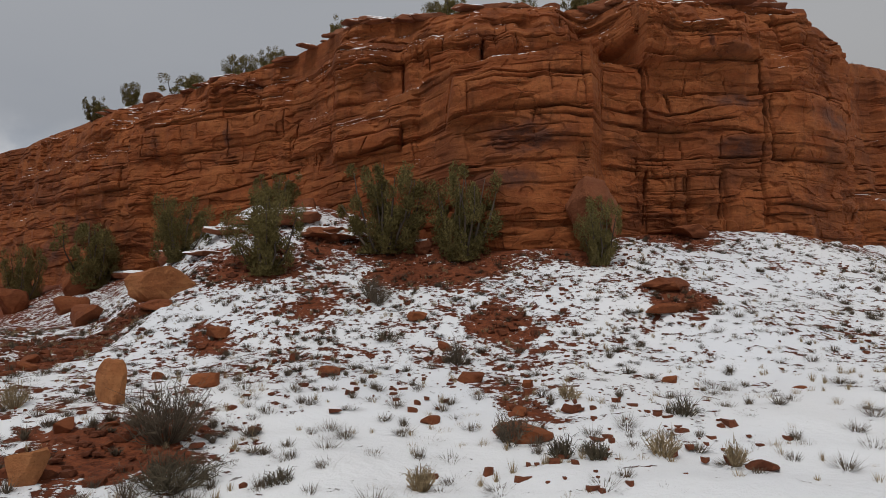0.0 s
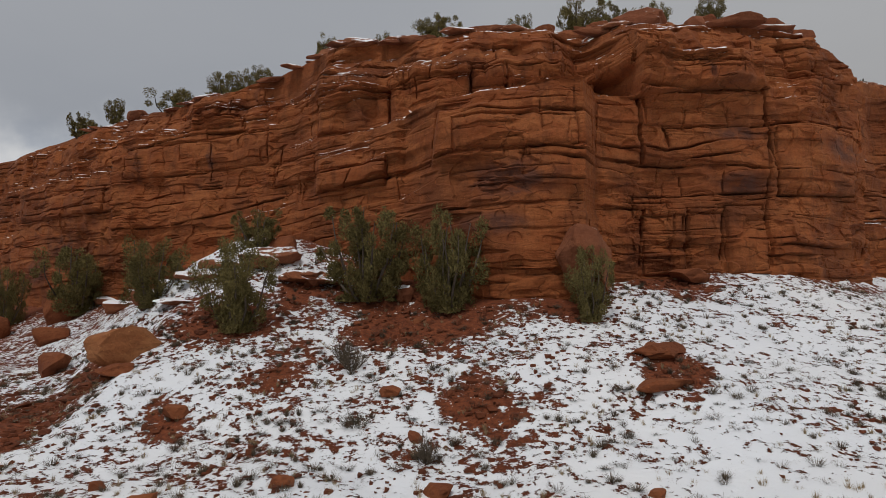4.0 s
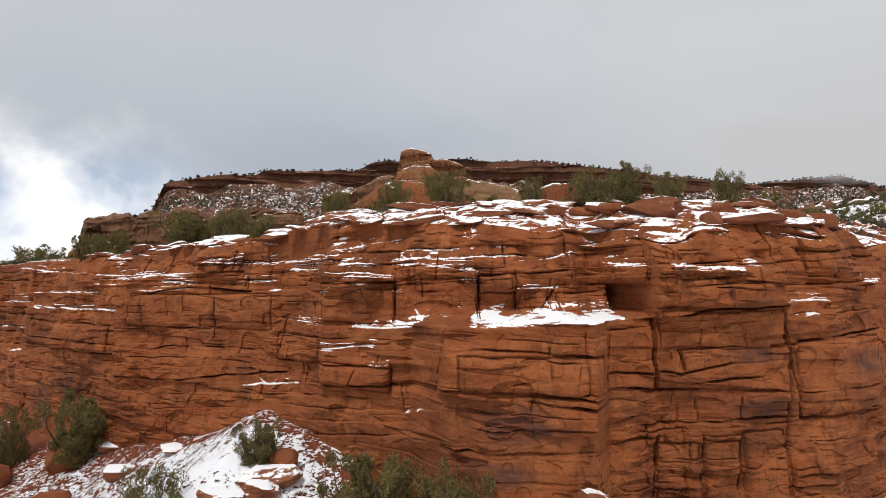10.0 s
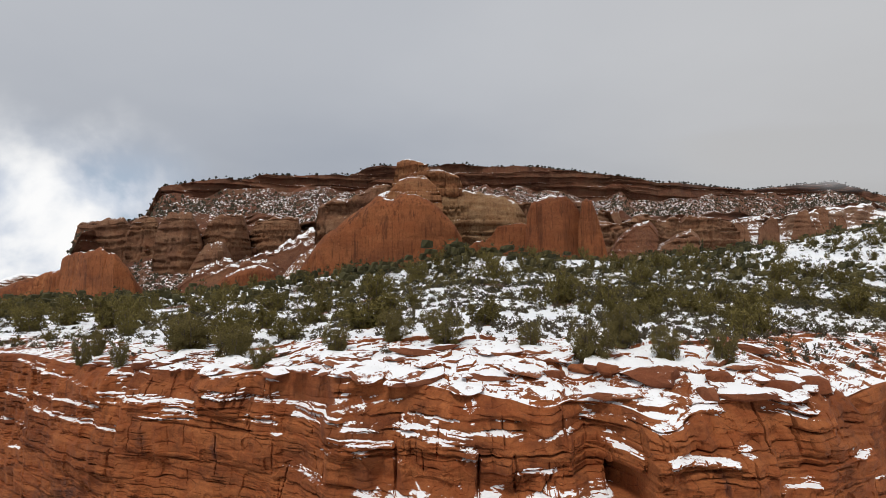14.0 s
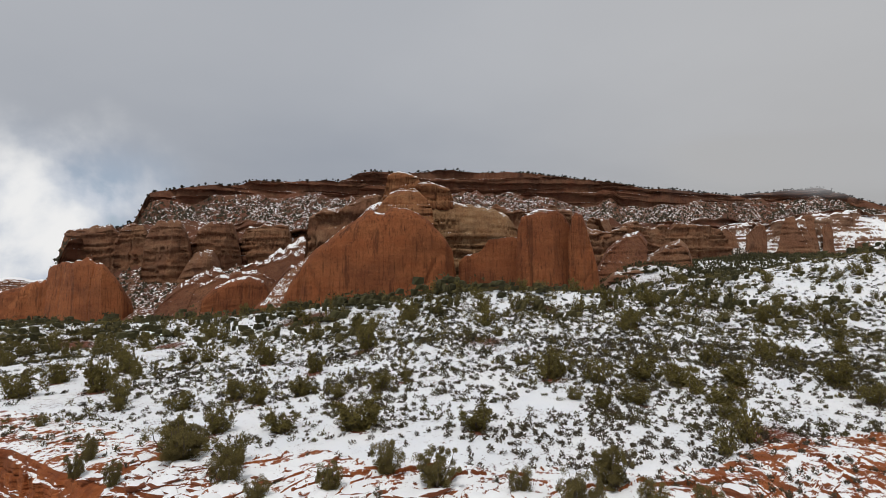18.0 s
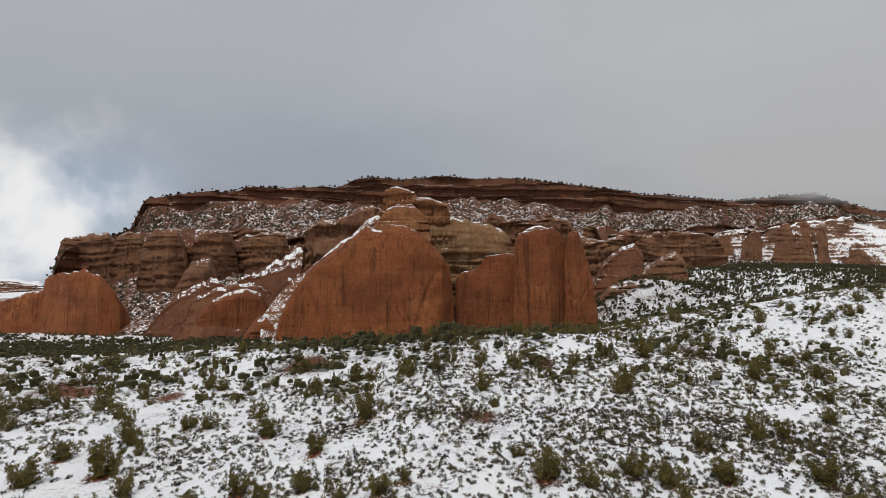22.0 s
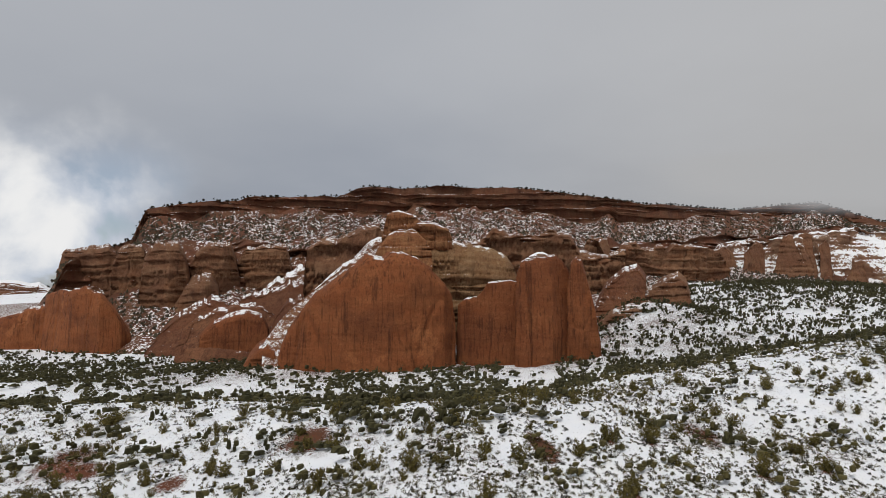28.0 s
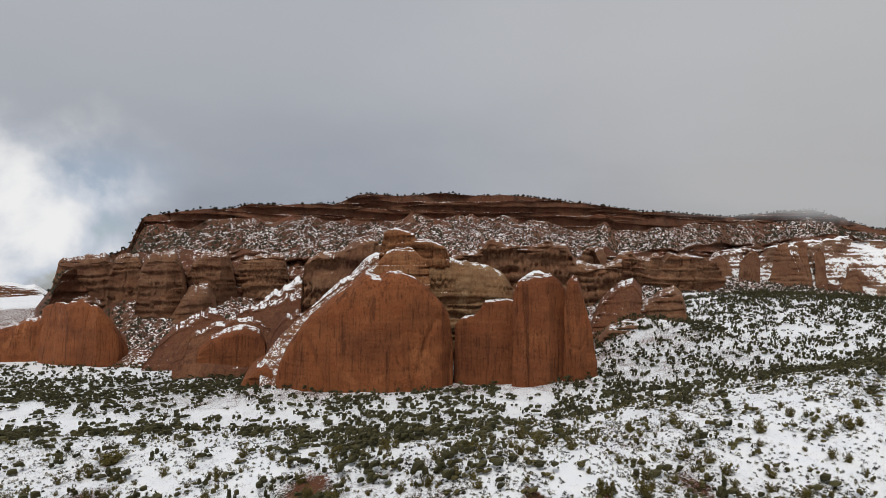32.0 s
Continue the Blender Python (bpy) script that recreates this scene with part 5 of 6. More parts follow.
rock = tagged(new("red_dome"), "smooth red sandstone dome at the foot of the mesa", "rock wall", "rock walls round the mesa")
part("rock_face", rock_wall(((-359.9, 0.8), (-360.4, 31.1), (-358.7, 47.4), (-353.9, 52.5), (-344.3, 54.6), (-330.6, 55.6), (-321.4, 55.1)),
     ((-390, 570), (-358, 530), (-335, 508), (-310, 500), (-290, 508), (-272, 535), (-258, 565)), -25, 621, crown=9, climb=-0.1, back=40, nx=80, nv=60, flute=1.2, pitch=9, beds=0.2, narrow=0.0, ref=510), BUTTE, rock)
part("rock_face", rock_wall(((-321.4, 55.1), (-313.7, 53.6), (-305.7, 46.5), (-297.1, 37.4), (-288.4, 25.2), (-281.3, 13.6), (-276.7, -1.6)),
     ((-390, 570), (-358, 530), (-335, 508), (-310, 500), (-290, 508), (-272, 535), (-258, 565)), -25, 621, crown=9, climb=-0.1, back=40, nx=80, nv=60, flute=1.2, pitch=9, beds=0.2, narrow=0.0, ref=510), BUTTE, rock)
rock = tagged(new("red_dome"), "low red sandstone dome at the end of the mesa", "rock wall", "rock walls round the mesa")
part("rock_face", rock_wall(((-495.1, -16), (-472.8, 0), (-445.1, 15.0), (-420.0, 26), (-404.1, 31)),
     ((-520, 545), (-340, 540)), -30, 623, crown=8, climb=0.0, back=40, nx=80, nv=60, flute=1.6, pitch=10, beds=0.2, ref=540, narrow=0.0), BUTTE, rock)
part("rock_face", rock_wall(((-404.1, 31), (-388.4, 36), (-380.5, 38), (-372.2, 34)),
     ((-520, 545), (-340, 540)), -30, 623, crown=8, climb=0.0, back=40, nx=80, nv=60, flute=1.6, pitch=10, beds=0.2, ref=540, narrow=0.0), BUTTE, rock)
rock = tagged(new("red_dome"), "small rounded red sandstone dome with a snowy back", "rock wall", "rock walls round the mesa")
part("rock_face", rock_wall(((-185.6, 9.7), (-184.3, 19.1), (-174.0, 28.6), (-161.5, 34.5), (-147.8, 37.1)),
     ((-190, 432), (-120, 430)), -8, 625, crown=6, climb=0.1, back=40, nx=80, nv=60, flute=0.9, pitch=9, beds=0.2, ref=430, narrow=0.0), BUTTE, rock)
part("rock_face", rock_wall(((-147.8, 37.1), (-137.1, 33.3), (-132.5, 25.5), (-131.4, 14.0)),
     ((-190, 432), (-120, 430)), -8, 625, crown=6, climb=0.1, back=40, nx=80, nv=60, flute=0.9, pitch=9, beds=0.2, ref=430, narrow=0.0), BUTTE, rock)
rock_thing("brown_buttress", "bedded brown sandstone buttress at the end of the mesa", ((-484.4, 25.1), (-478.4, 42.3), (-473.3, 63.0), (-470.0, 80.3), (-466.6, 94.9), (-460.6, 99.8), (-435.8, 102.0), (-411.0, 104.9), (-401.1, 99.3)),
     ((-540, 735), (-490, 690), (-450, 665), (-400, 660)), -6, 627, BUFF, 690, crown=9, climb=0.12, back=60, flute=2.2, pitch=9, beds=1.5)
rock_thing("brown_buttress", "narrow bedded brown sandstone buttress below the mesa", ((-392.7, 33.6), (-390.6, 60.1), (-387.8, 86.7), (-382.3, 98.1), (-370.6, 103.5), (-354.7, 105.5), (-348.7, 90.2)),
     ((-430, 680), (-390, 648), (-340, 650), (-330, 670)), -6, 629, BUFF, 662, crown=9, climb=0.12, back=60, flute=2.2, pitch=9, beds=1.5)
rock_thing("brown_dome", "tall rounded brown sandstone dome below the mesa", ((-331.9, -3.9), (-331.8, 54.5), (-328.2, 86.8), (-321.3, 100.0), (-305.3, 105.0), (-290.2, 102.6), (-283.0, 90.7), (-277.3, 70.2), (-272.4, 36.1)),
     ((-345, 650), (-330, 612), (-300, 598), (-280, 612), (-262, 650)), -8, 631, BUFF, 618, crown=16, climb=0.12, back=60, flute=1.8, pitch=9, beds=1.3)
rock_thing("brown_buttress", "bedded tan-brown sandstone buttress below the mesa", ((-290.4, 47.7), (-286.4, 82.5), (-280.5, 97.5), (-270.3, 103.4), (-254.9, 106.0), (-241.8, 102.8), (-235.6, 87.9), (-230.3, 60.8)),
     ((-300, 668), (-280, 632), (-250, 625), (-225, 655)), -6, 633, BUFF, 642, crown=9, climb=0.12, back=60, flute=2.2, pitch=9, beds=1.5)
rock_thing("brown_buttress", "low bedded brown ledge below the mesa", ((-252.4, 53.5), (-248.5, 84.2), (-238.8, 102.1), (-211.5, 106.3), (-188.2, 104.3), (-182.3, 84.4), (-177.6, 60.6)),
     ((-270, 690), (-230, 662), (-190, 665), (-160, 690)), -6, 635, BUFF, 678, crown=9, climb=0.12, back=60, flute=2.2, pitch=9, beds=1.5)
rock_thing("brown_shoulder", "rounded brown sandstone shoulder below the mesa", ((-310.4, -5.7), (-299.3, 14.4), (-286.9, 32.9), (-277.2, 46.1), (-271.0, 57.5), (-259.8, 64.7), (-246.1, 66.0), (-237.3, 55.2), (-232.9, 28.3)),
     ((-310, 620), (-280, 588), (-250, 580), (-225, 605)), -8, 634, BUFF, 598, crown=14, climb=0.2, back=40, flute=1.4, pitch=10, beds=0.9)
tagged(part("red_outcrop", rock_wall(((-115.4, 59.7), (-113.3, 89.3), (-102.7, 96.1), (-89.1, 93.4), (-75.7, 100.3), (-67.7, 105.7), (-56.9, 108.5), (-47.7, 104.4), (-44.6, 89.5)),
     ((-190, 474), (-60, 470)), 10, 635, crown=3, climb=0.2, back=40, nx=140, nv=60, flute=3, pitch=12, beds=2.2, ref=470), BUFF), "bedded red-brown outcrop behind the butte", "rock wall", "rock walls round the mesa")
rock = tagged(new("broken_ledge"), "broken brown ledges behind the butte, holding snow", "rock wall", "rock walls round the mesa")
part("rock_face", rock_wall(((0.3, 57.9), (14.0, 102.6), (41.5, 107.9), (55.4, 120.1), (79.6, 115.0), (107.3, 113.3)),
     ((-60, 600), (300, 600)), 0, 637, crown=8, climb=0.12, back=60, nx=100, nv=60, flute=3, pitch=13, beds=3, ref=600, narrow=0.0), BUFF, rock)
part("rock_face", rock_wall(((107.3, 113.3), (117.7, 118.6), (138.4, 115.2), (148.6, 96.2), (155.5, 94.5), (179.6, 89.4), (198.1, 98.1)),
     ((-60, 600), (300, 600)), 0, 637, crown=8, climb=0.12, back=60, nx=100, nv=60, flute=3, pitch=13, beds=3, ref=600, narrow=0.0), BUFF, rock)
rock_thing("snowy_rib", "low brown rock rib with snow along its back", ((114.0, 29.7), (117.7, 42.5), (123.9, 55.4), (131.9, 64.9), (139.8, 70.9), (148.5, 72.7), (155.2, 64.1)),
     ((60, 398), (150, 398)), 4, 639, SLICK, 424, crown=4, lean=0.8, climb=0.2, back=24, flute=1.2, pitch=9, beds=0.6)
rock_thing("snowy_rib", "low tan-brown rock ledge half covered in snow", ((141.7, 34.5), (153.3, 47.6), (168.5, 55.7), (181.5, 64.8), (188.8, 67.1), (195.0, 60.3), (198.4, 49.5)),
     ((100, 425), (200, 425)), 4, 640, BUFF, 446, crown=5, lean=0.6, climb=0.2, back=24, flute=1.6, pitch=9, beds=1.2)
rock_thing("snowy_rib", "low red-brown rock ledge at the foot of the slope", ((111.6, 27.0), (121.1, 36.7), (133.4, 40.8), (147.7, 42.4), (157.8, 40.0), (165.8, 33.6)),
     ((80, 388), (190, 388)), 4, 642, BUFF, 400, crown=4, lean=0.5, climb=0.2, back=20, flute=1.4, pitch=8, beds=1.2)
tagged(part("fin_wall", rock_wall(((164.0, 81.8), (178.6, 117.2), (192.8, 115.4), (203.0, 92.5), (221.0, 112.0), (238.7, 110.3), (249.2, 103.3), (274.2, 110.4), (281.0, 101.6), (291.8, 108.7), (323.8, 108.8), (341.4, 103.6), (349.9, 93.0), (354.9, 82.4)),
     ((150, 690), (420, 690)), 20, 641, crown=2, climb=0.12, back=60, flute=5, pitch=10, beds=2, ref=690), BUFF), "brown finned rock wall with snow in its clefts", "rock wall", "rock walls round the mesa")
tagged(part("snow_slab", rock_wall(((378.1, 76.5), (400.1, 125.7), (420.8, 129.8), (445.4, 123.8), (466.2, 130.0), (503.6, 136.3), (532.7, 140.6), (553.5, 142.7), (586.8, 147.0), (619.9, 147.1), (647.9, 143.1), (676.9, 126.7), (716.9, 102.1)),
     ((280, 770), (700, 770)), 28, 643, crown=5, lean=0.62, climb=-0.1, back=70, flute=7, pitch=10, beds=0.9, ref=800), SLABS), "tilted rock slabs plastered with snow", "rock wall", "rock walls round the mesa")
tagged(part("fin_wall", rock_wall(((464.1, 84.4), (469.6, 124.2), (474.0, 135.4), (487.9, 134.2), (491.1, 112.3), (498.0, 135.4), (516.1, 138.3), (517.7, 100.5), (518.2, 72.7)),
     ((300, 766), (700, 766)), 28, 645, crown=3, lean=0.5, climb=0.1, back=20, flute=3, pitch=8, ref=775), BUFF), "brown rock fin standing out of snowy slabs", "rock wall", "rock walls round the mesa")
tagged(part("fin_wall", rock_wall(((416.6, 69.1), (420.3, 108.7), (440.0, 124.7), (447.7, 119.1), (451.5, 69.2)),
     ((300, 764), (700, 764)), 28, 650, crown=3, lean=0.5, climb=0.1, back=20, nx=60, nv=50, flute=3, pitch=8, ref=778), BUFF), "brown rock fin standing out of snowy slabs", "rock wall", "rock walls round the mesa")
tagged(part("fin_wall", rock_wall(((525.8, 77.4), (530.1, 121.0), (537.5, 126.6), (541.9, 117.1), (543.1, 73.5)),
     ((300, 764), (700, 764)), 28, 651, crown=3, lean=0.5, climb=0.1, back=20, nx=60, nv=50, flute=3, pitch=8, ref=778), BUFF), "brown rock fin standing out of snowy slabs", "rock wall", "rock walls round the mesa")
tagged(part("fin_wall", rock_wall(((555.0, 53.8), (562.3, 73.5), (574.4, 94.9), (586.5, 96.6), (598.0, 53.9)),
     ((300, 764), (700, 764)), 28, 652, crown=3, lean=0.5, climb=0.1, back=20, nx=60, nv=50, flute=3, pitch=8, ref=778), BUFF), "brown rock fin standing out of snowy slabs", "rock wall", "rock walls round the mesa")
tagged(part("fin_wall", rock_wall(((374.6, 73.0), (379.8, 112.5), (395.9, 118.1), (407.5, 108.7), (409.6, 73.1)),
     ((300, 764), (700, 764)), 28, 653, crown=3, lean=0.5, climb=0.1, back=20, nx=60, nv=50, flute=3, pitch=8, ref=778), BUFF), "brown rock fin standing out of snowy slabs", "rock wall", "rock walls round the mesa")

rock_thing("distant_mesa", "distant tan mesa with bands of snow on the horizon", ((-1895, 17), (-1809, 58), (-1743, 78), (-1687, 76), (-1641, 63), (-1604, 68), (-1562, 41), (-1516, 14), (-1447, -21)),
     ((-2200, 2200), (-1200, 2200)), -60, 690, STREAK, 2250, crown=25, lean=0.6, climb=0.05, back=300, flute=3, pitch=60, beds=4, rag=0.0)

# ---- the mesa behind ----
A = (-1.15, -0.712, -0.672, -0.555, -0.53, -0.335, -0.19, -0.145, 0.117, 0.22, 0.35, 0.52, 0.67, 0.79, 1.15)
RIM_D = (660, 650, 690, 790, 830, 860, 890, 895, 900, 900, 900, 1000, 1000, 960, 1000)
RIM_H = (-8, 18, 82, 122, 172, 195, 202, 218, 221, 211, 195, 198, 214, 172, 160)
SCARP = (1, 5, 12, 14, 20, 22, 22, 42, 44, 42, 32, 14, 16, 12, 10)
MID_D = (630, 625, 660, 720, 730, 730, 730, 730, 730, 740, 745, 900, 900, 880, 900)
MID_H = (-8, 16, 82, 108, 116, 112, 106, 104, 114, 112, 111, 142, 152, 141, 130)
LOW_D = (600, 600, 620, 645, 650, 650, 650, 650, 650, 680, 700, 800, 790, 790, 800)
LOW_H = (-9, 4, 42, 58, 60, 58, 54, 52, 74, 75, 76, 86, 66, 54, 50)
END_D = (560, 540, 520, 480, 470, 460, 465, 470, 460, 455, 450, 560, 560, 560, 560)
am = np.linspace(-1.15, 1.15, 500)
vm = np.concatenate([np.linspace(0, 1, 8, endpoint=False), np.linspace(1, 2, 44, endpoint=False), np.linspace(2, 3, 36, endpoint=False),
                     np.linspace(3, 4, 34, endpoint=False), np.linspace(4, 5, 40)])
AM, VM = np.meshgrid(am, vm, indexing="ij")
rim_d = np.interp(AM, A, RIM_D) + 9 * fbm(AM * 16, 0, 0, 401, 5)
rim_h = np.interp(AM, A, RIM_H) + 0.9 * fbm(AM * 16, 0, 0, 403, 5)
scarp = np.interp(AM, A, SCARP) * (1 + 0.25 * fbm(AM * 20, 0, 0, 405, 3))
mid_d = np.interp(AM, A, MID_D) + 22 * fbm(AM * 13, 0, 0, 407, 4)
mid_h = np.interp(AM, A, MID_H) + 7 * fbm(AM * 18, 0, 0, 409, 4)
low_d = np.interp(AM, A, LOW_D) + 18 * fbm(AM * 13, 0, 0, 411, 4)
low_h = np.interp(AM, A, LOW_H) + 8 * fbm(AM * 15, 0, 0, 413, 4)
end_d = np.interp(AM, A, END_D)
end_h = ground(AM * end_d, end_d) - 6
D = np.select([VM < 1, VM < 2, VM < 3, VM < 4], [rim_d + 500 * (1 - VM), rim_d - 9 * (VM - 1), rim_d - 9 + (mid_d - rim_d + 9) * (VM - 2),
              mid_d + (low_d - mid_d) * (VM - 3)], low_d + (end_d - low_d) * (VM - 4))
Hh = np.select([VM < 1, VM < 2, VM < 3, VM < 4], [rim_h + 6 * (1 - VM), rim_h - scarp * (VM - 1), rim_h - scarp + (mid_h - rim_h + scarp) * np.clip(VM - 2, 0, 1) ** 0.85,
               mid_h + (low_h - mid_h) * (VM - 3)], low_h + (end_h - low_h) * np.clip(VM - 4, 0, 1) ** 0.8)
steep = ((VM >= 1) & (VM < 2)) | ((VM >= 3) & (VM < 4))
MX, MY = AM * D, D
strip = fbm(MX / 190, Hh / 6.5, 0, 421, 3)
step = 1.1 * smooth(-0.12, 0.12, strip) - 1.0 * np.exp(-(strip / 0.1) ** 2)
D = D + np.where(steep, 6.0 * step + np.where(VM >= 3, 16, 5) * fbm(MX / 34, Hh / 90, 0, 423, 3) + 2 * vnoise(MX / 5, Hh / 30, 0, 425), 3.0 * fbm(MX / 22, MY / 22, 0, 427, 3))
Hh = Hh + np.where(steep, 0.4, 1.2) * smooth(0.9, 1.3, VM) * fbm(MX / 15, D / 15, 0, 429, 4) + np.where(VM < 1, 0, 0)
me = mesh_from("mesa", np.stack([AM * D, D, Hh], -1).reshape(-1, 3), grid_faces(len(am), len(vm), True), True)
mesa = part("mesa", me, MESA)
tagged(mesa, "long flat-topped brown mesa dusted with snow", "mesa", kind="structure")


# low cloud lying on the far end of the mesa, a backdrop of distance
def low_cloud():
    m = Nodes("low_cloud")
    p = m.scaled(m.pos["Position"], 0.004, 0.004, 0.011)
    edge = m.ramp(m.math("ADD", m.attr("thick"), m.math("MULTIPLY", m.math("SUBTRACT", m.noise(p, 1.6, 6.0, 0.6), 0.5), 0.55)), 0.12, 0.85)
    glow, clear, both = m.t.nodes.new("ShaderNodeEmission"), m.t.nodes.new("ShaderNodeBsdfTransparent"), m.t.nodes.new("ShaderNodeMixShader")
    # the sheet glows in the sky's grey, its brightness set here instead of lit
    glow.inputs["Color"].default_value = (0.51, 0.512, 0.52, 1)
    m.put(edge, both.inputs[0]), m.put(clear.outputs[0], both.inputs[1]), m.put(glow.outputs[0], both.inputs[2])
    m.put(both.outputs[0], m.t.nodes["Material Output"].inputs[0])
    U, V = np.meshgrid(np.linspace(0, 1, 60), np.linspace(0, 1, 24), indexing="ij")
    X = 270 + 790 * U
    thick = smooth(0.0, 0.30, U) * smooth(1.0, 0.85, U) * np.interp(V, (0, 0.2, 0.42, 0.75, 1), (0, 0.55, 1.0, 0.9, 0))
    me = mesh_from("low_cloud", np.stack([X, 905 - 110 * U + 18 * np.sin(9 * U), 158 + 125 * V + 12 * np.sin(7 * U)], -1).reshape(-1, 3), grid_faces(60, 24), True)
    me.attributes.new("thick", "FLOAT", "POINT").data.foreach_set("value", thick.ravel().astype(np.float32))
    ob = part("low_cloud", me, m.mat)
    ob.visible_shadow = False
    return tagged(ob, "grey low cloud hanging over the end of the mesa", "cloud", kind="structure")


low_cloud()


# dark brush and boulders over the mesa's slopes
def slope_brush(n):
    r = np.random.default_rng(91)
    flat_i = np.flatnonzero((((VM > 2.05) & (VM < 2.97)) | ((VM > 4.02) & (VM < 4.7)) | ((VM > 0.8) & (VM < 1.0))).ravel() & (np.abs(AM).ravel() < 0.9))
    at = np.stack([(AM * D).ravel(), D.ravel(), Hh.ravel()], 1)[r.choice(flat_i, n)]
    at = at + r.normal(0, 2.0, (n, 3)) * np.array([1, 1, 0.3])
    d = np.stack([np.cos(np.arange(5) * 1.257), np.sin(np.arange(5) * 1.257), np.zeros(5)], 1)
    size = r.uniform(0.8, 2.3, (n, 1, 1))
    ring = at[:, None] + d[None] * size * r.uniform(0.7, 1.3, (n, 5, 1)) - np.array([0, 0, 0.6])
    tip = at[:, None] + r.normal(0, 0.4, (n, 1, 3)) + np.array([0, 0, 1.0]) * size * r.uniform(0.9, 1.6, (n, 1, 1))
    v = np.concatenate([ring, tip], 1).reshape(-1, 3)
    base = (np.arange(n) * 6)[:, None]
    f = np.concatenate([np.concatenate([base + k, base + (k + 1) % 5, base + 5], 1) for k in range(5)])
    return mesh_from("mesa_brush", v, f)


def rim_brush(n):
    """Junipers along the skyline of the mesa."""
    r = np.random.default_rng(93)
    flat_i = np.flatnonzero(((VM > 0.86) & (VM < 1.04)).ravel() & (np.abs(AM).ravel() < 0.85))
    at = np.stack([(AM * D).ravel(), D.ravel(), Hh.ravel()], 1)[r.choice(flat_i, n)] + r.normal(0, 2.5, (n, 3)) * np.array([1, 1, 0.1])
    size = r.uniform(1.2, 3.0, (n, 1, 1))
    spike = r.normal(0, 1, (n, 14, 3))
    spike /= np.linalg.norm(spike, axis=2, keepdims=True)
    c = at[:, None] + np.array([0, 0, 0.6]) * size
    side = np.cross(spike, r.normal(0, 1, (n, 14, 3))) * 0.35
    v = np.stack([c - side * size, c + side * size, c + spike * size * np.array([1, 1, 0.9])], 2).reshape(-1, 3)
    return mesh_from("rim_brush", v, np.arange(len(v)).reshape(-1, 3))


tagged(part("rim_brush", rim_brush(700), DARKBRUSH), "small dark junipers along the skyline of the mesa", "shrubs", kind="stuff")
tagged(part("mesa_brush", slope_brush(15000), DARKBRUSH), "dark scrub and boulders dotted over the snowy mesa slopes", "shrubs", kind="stuff")

# ---- vegetation ----
def sprays(points, outward, size, r, per=3, thin=0.35):
    """Little leaf sprays: thin triangles at each point, turned outward and up."""
    n = len(points)
    d = outward[:, None, :] * 0.8 + r.normal(0, 0.75, (n, per, 3)) + np.array([0, 0, 0.35])
    d /= np.linalg.norm(d, axis=2, keepdims=True)
    side = np.cross(d, r.normal(0, 1, (n, per, 3)))
    side /= np.linalg.norm(side, axis=2, keepdims=True)
    s = size * r.uniform(0.6, 1.4, (n, per, 1))
    base = points[:, None, :]
    v = np.stack([base - side * s * thin, base + side * s * thin, base + d * s], 2).reshape(-1, 3)
    return v, np.arange(len(v)).reshape(-1, 3)


def tube(path, radii, sides=6):
    path = np.asarray(path, float)
    n = len(path)
    t = np.gradient(path, axis=0)
    t /= np.linalg.norm(t, axis=1, keepdims=True) + 1e-9
    a = np.cross(t, (0.3, 0.9, 0.2))
    a /= np.linalg.norm(a, axis=1, keepdims=True) + 1e-9
    b = np.cross(t, a)
    ang = np.linspace(0, 2 * np.pi, sides, endpoint=False)
    v = path[:, None] + np.asarray(radii)[:, None, None] * (np.cos(ang)[None, :, None] * a[:, None] + np.sin(ang)[None, :, None] * b[:, None])
    idx = np.arange(n * sides).reshape(n, sides)
    q = np.stack([idx[:-1], np.roll(idx[:-1], -1, 1), np.roll(idx[1:], -1, 1), idx[1:]], -1).reshape(-1, 4)
    return v.reshape(-1, 3), q


def joined(pieces):
    verts, tris, off = [], [], 0
    for v, f in pieces:
        verts.append(v)
        tris.append(np.asarray(f) + off)
        off += len(v)
    return np.concatenate(verts), tris


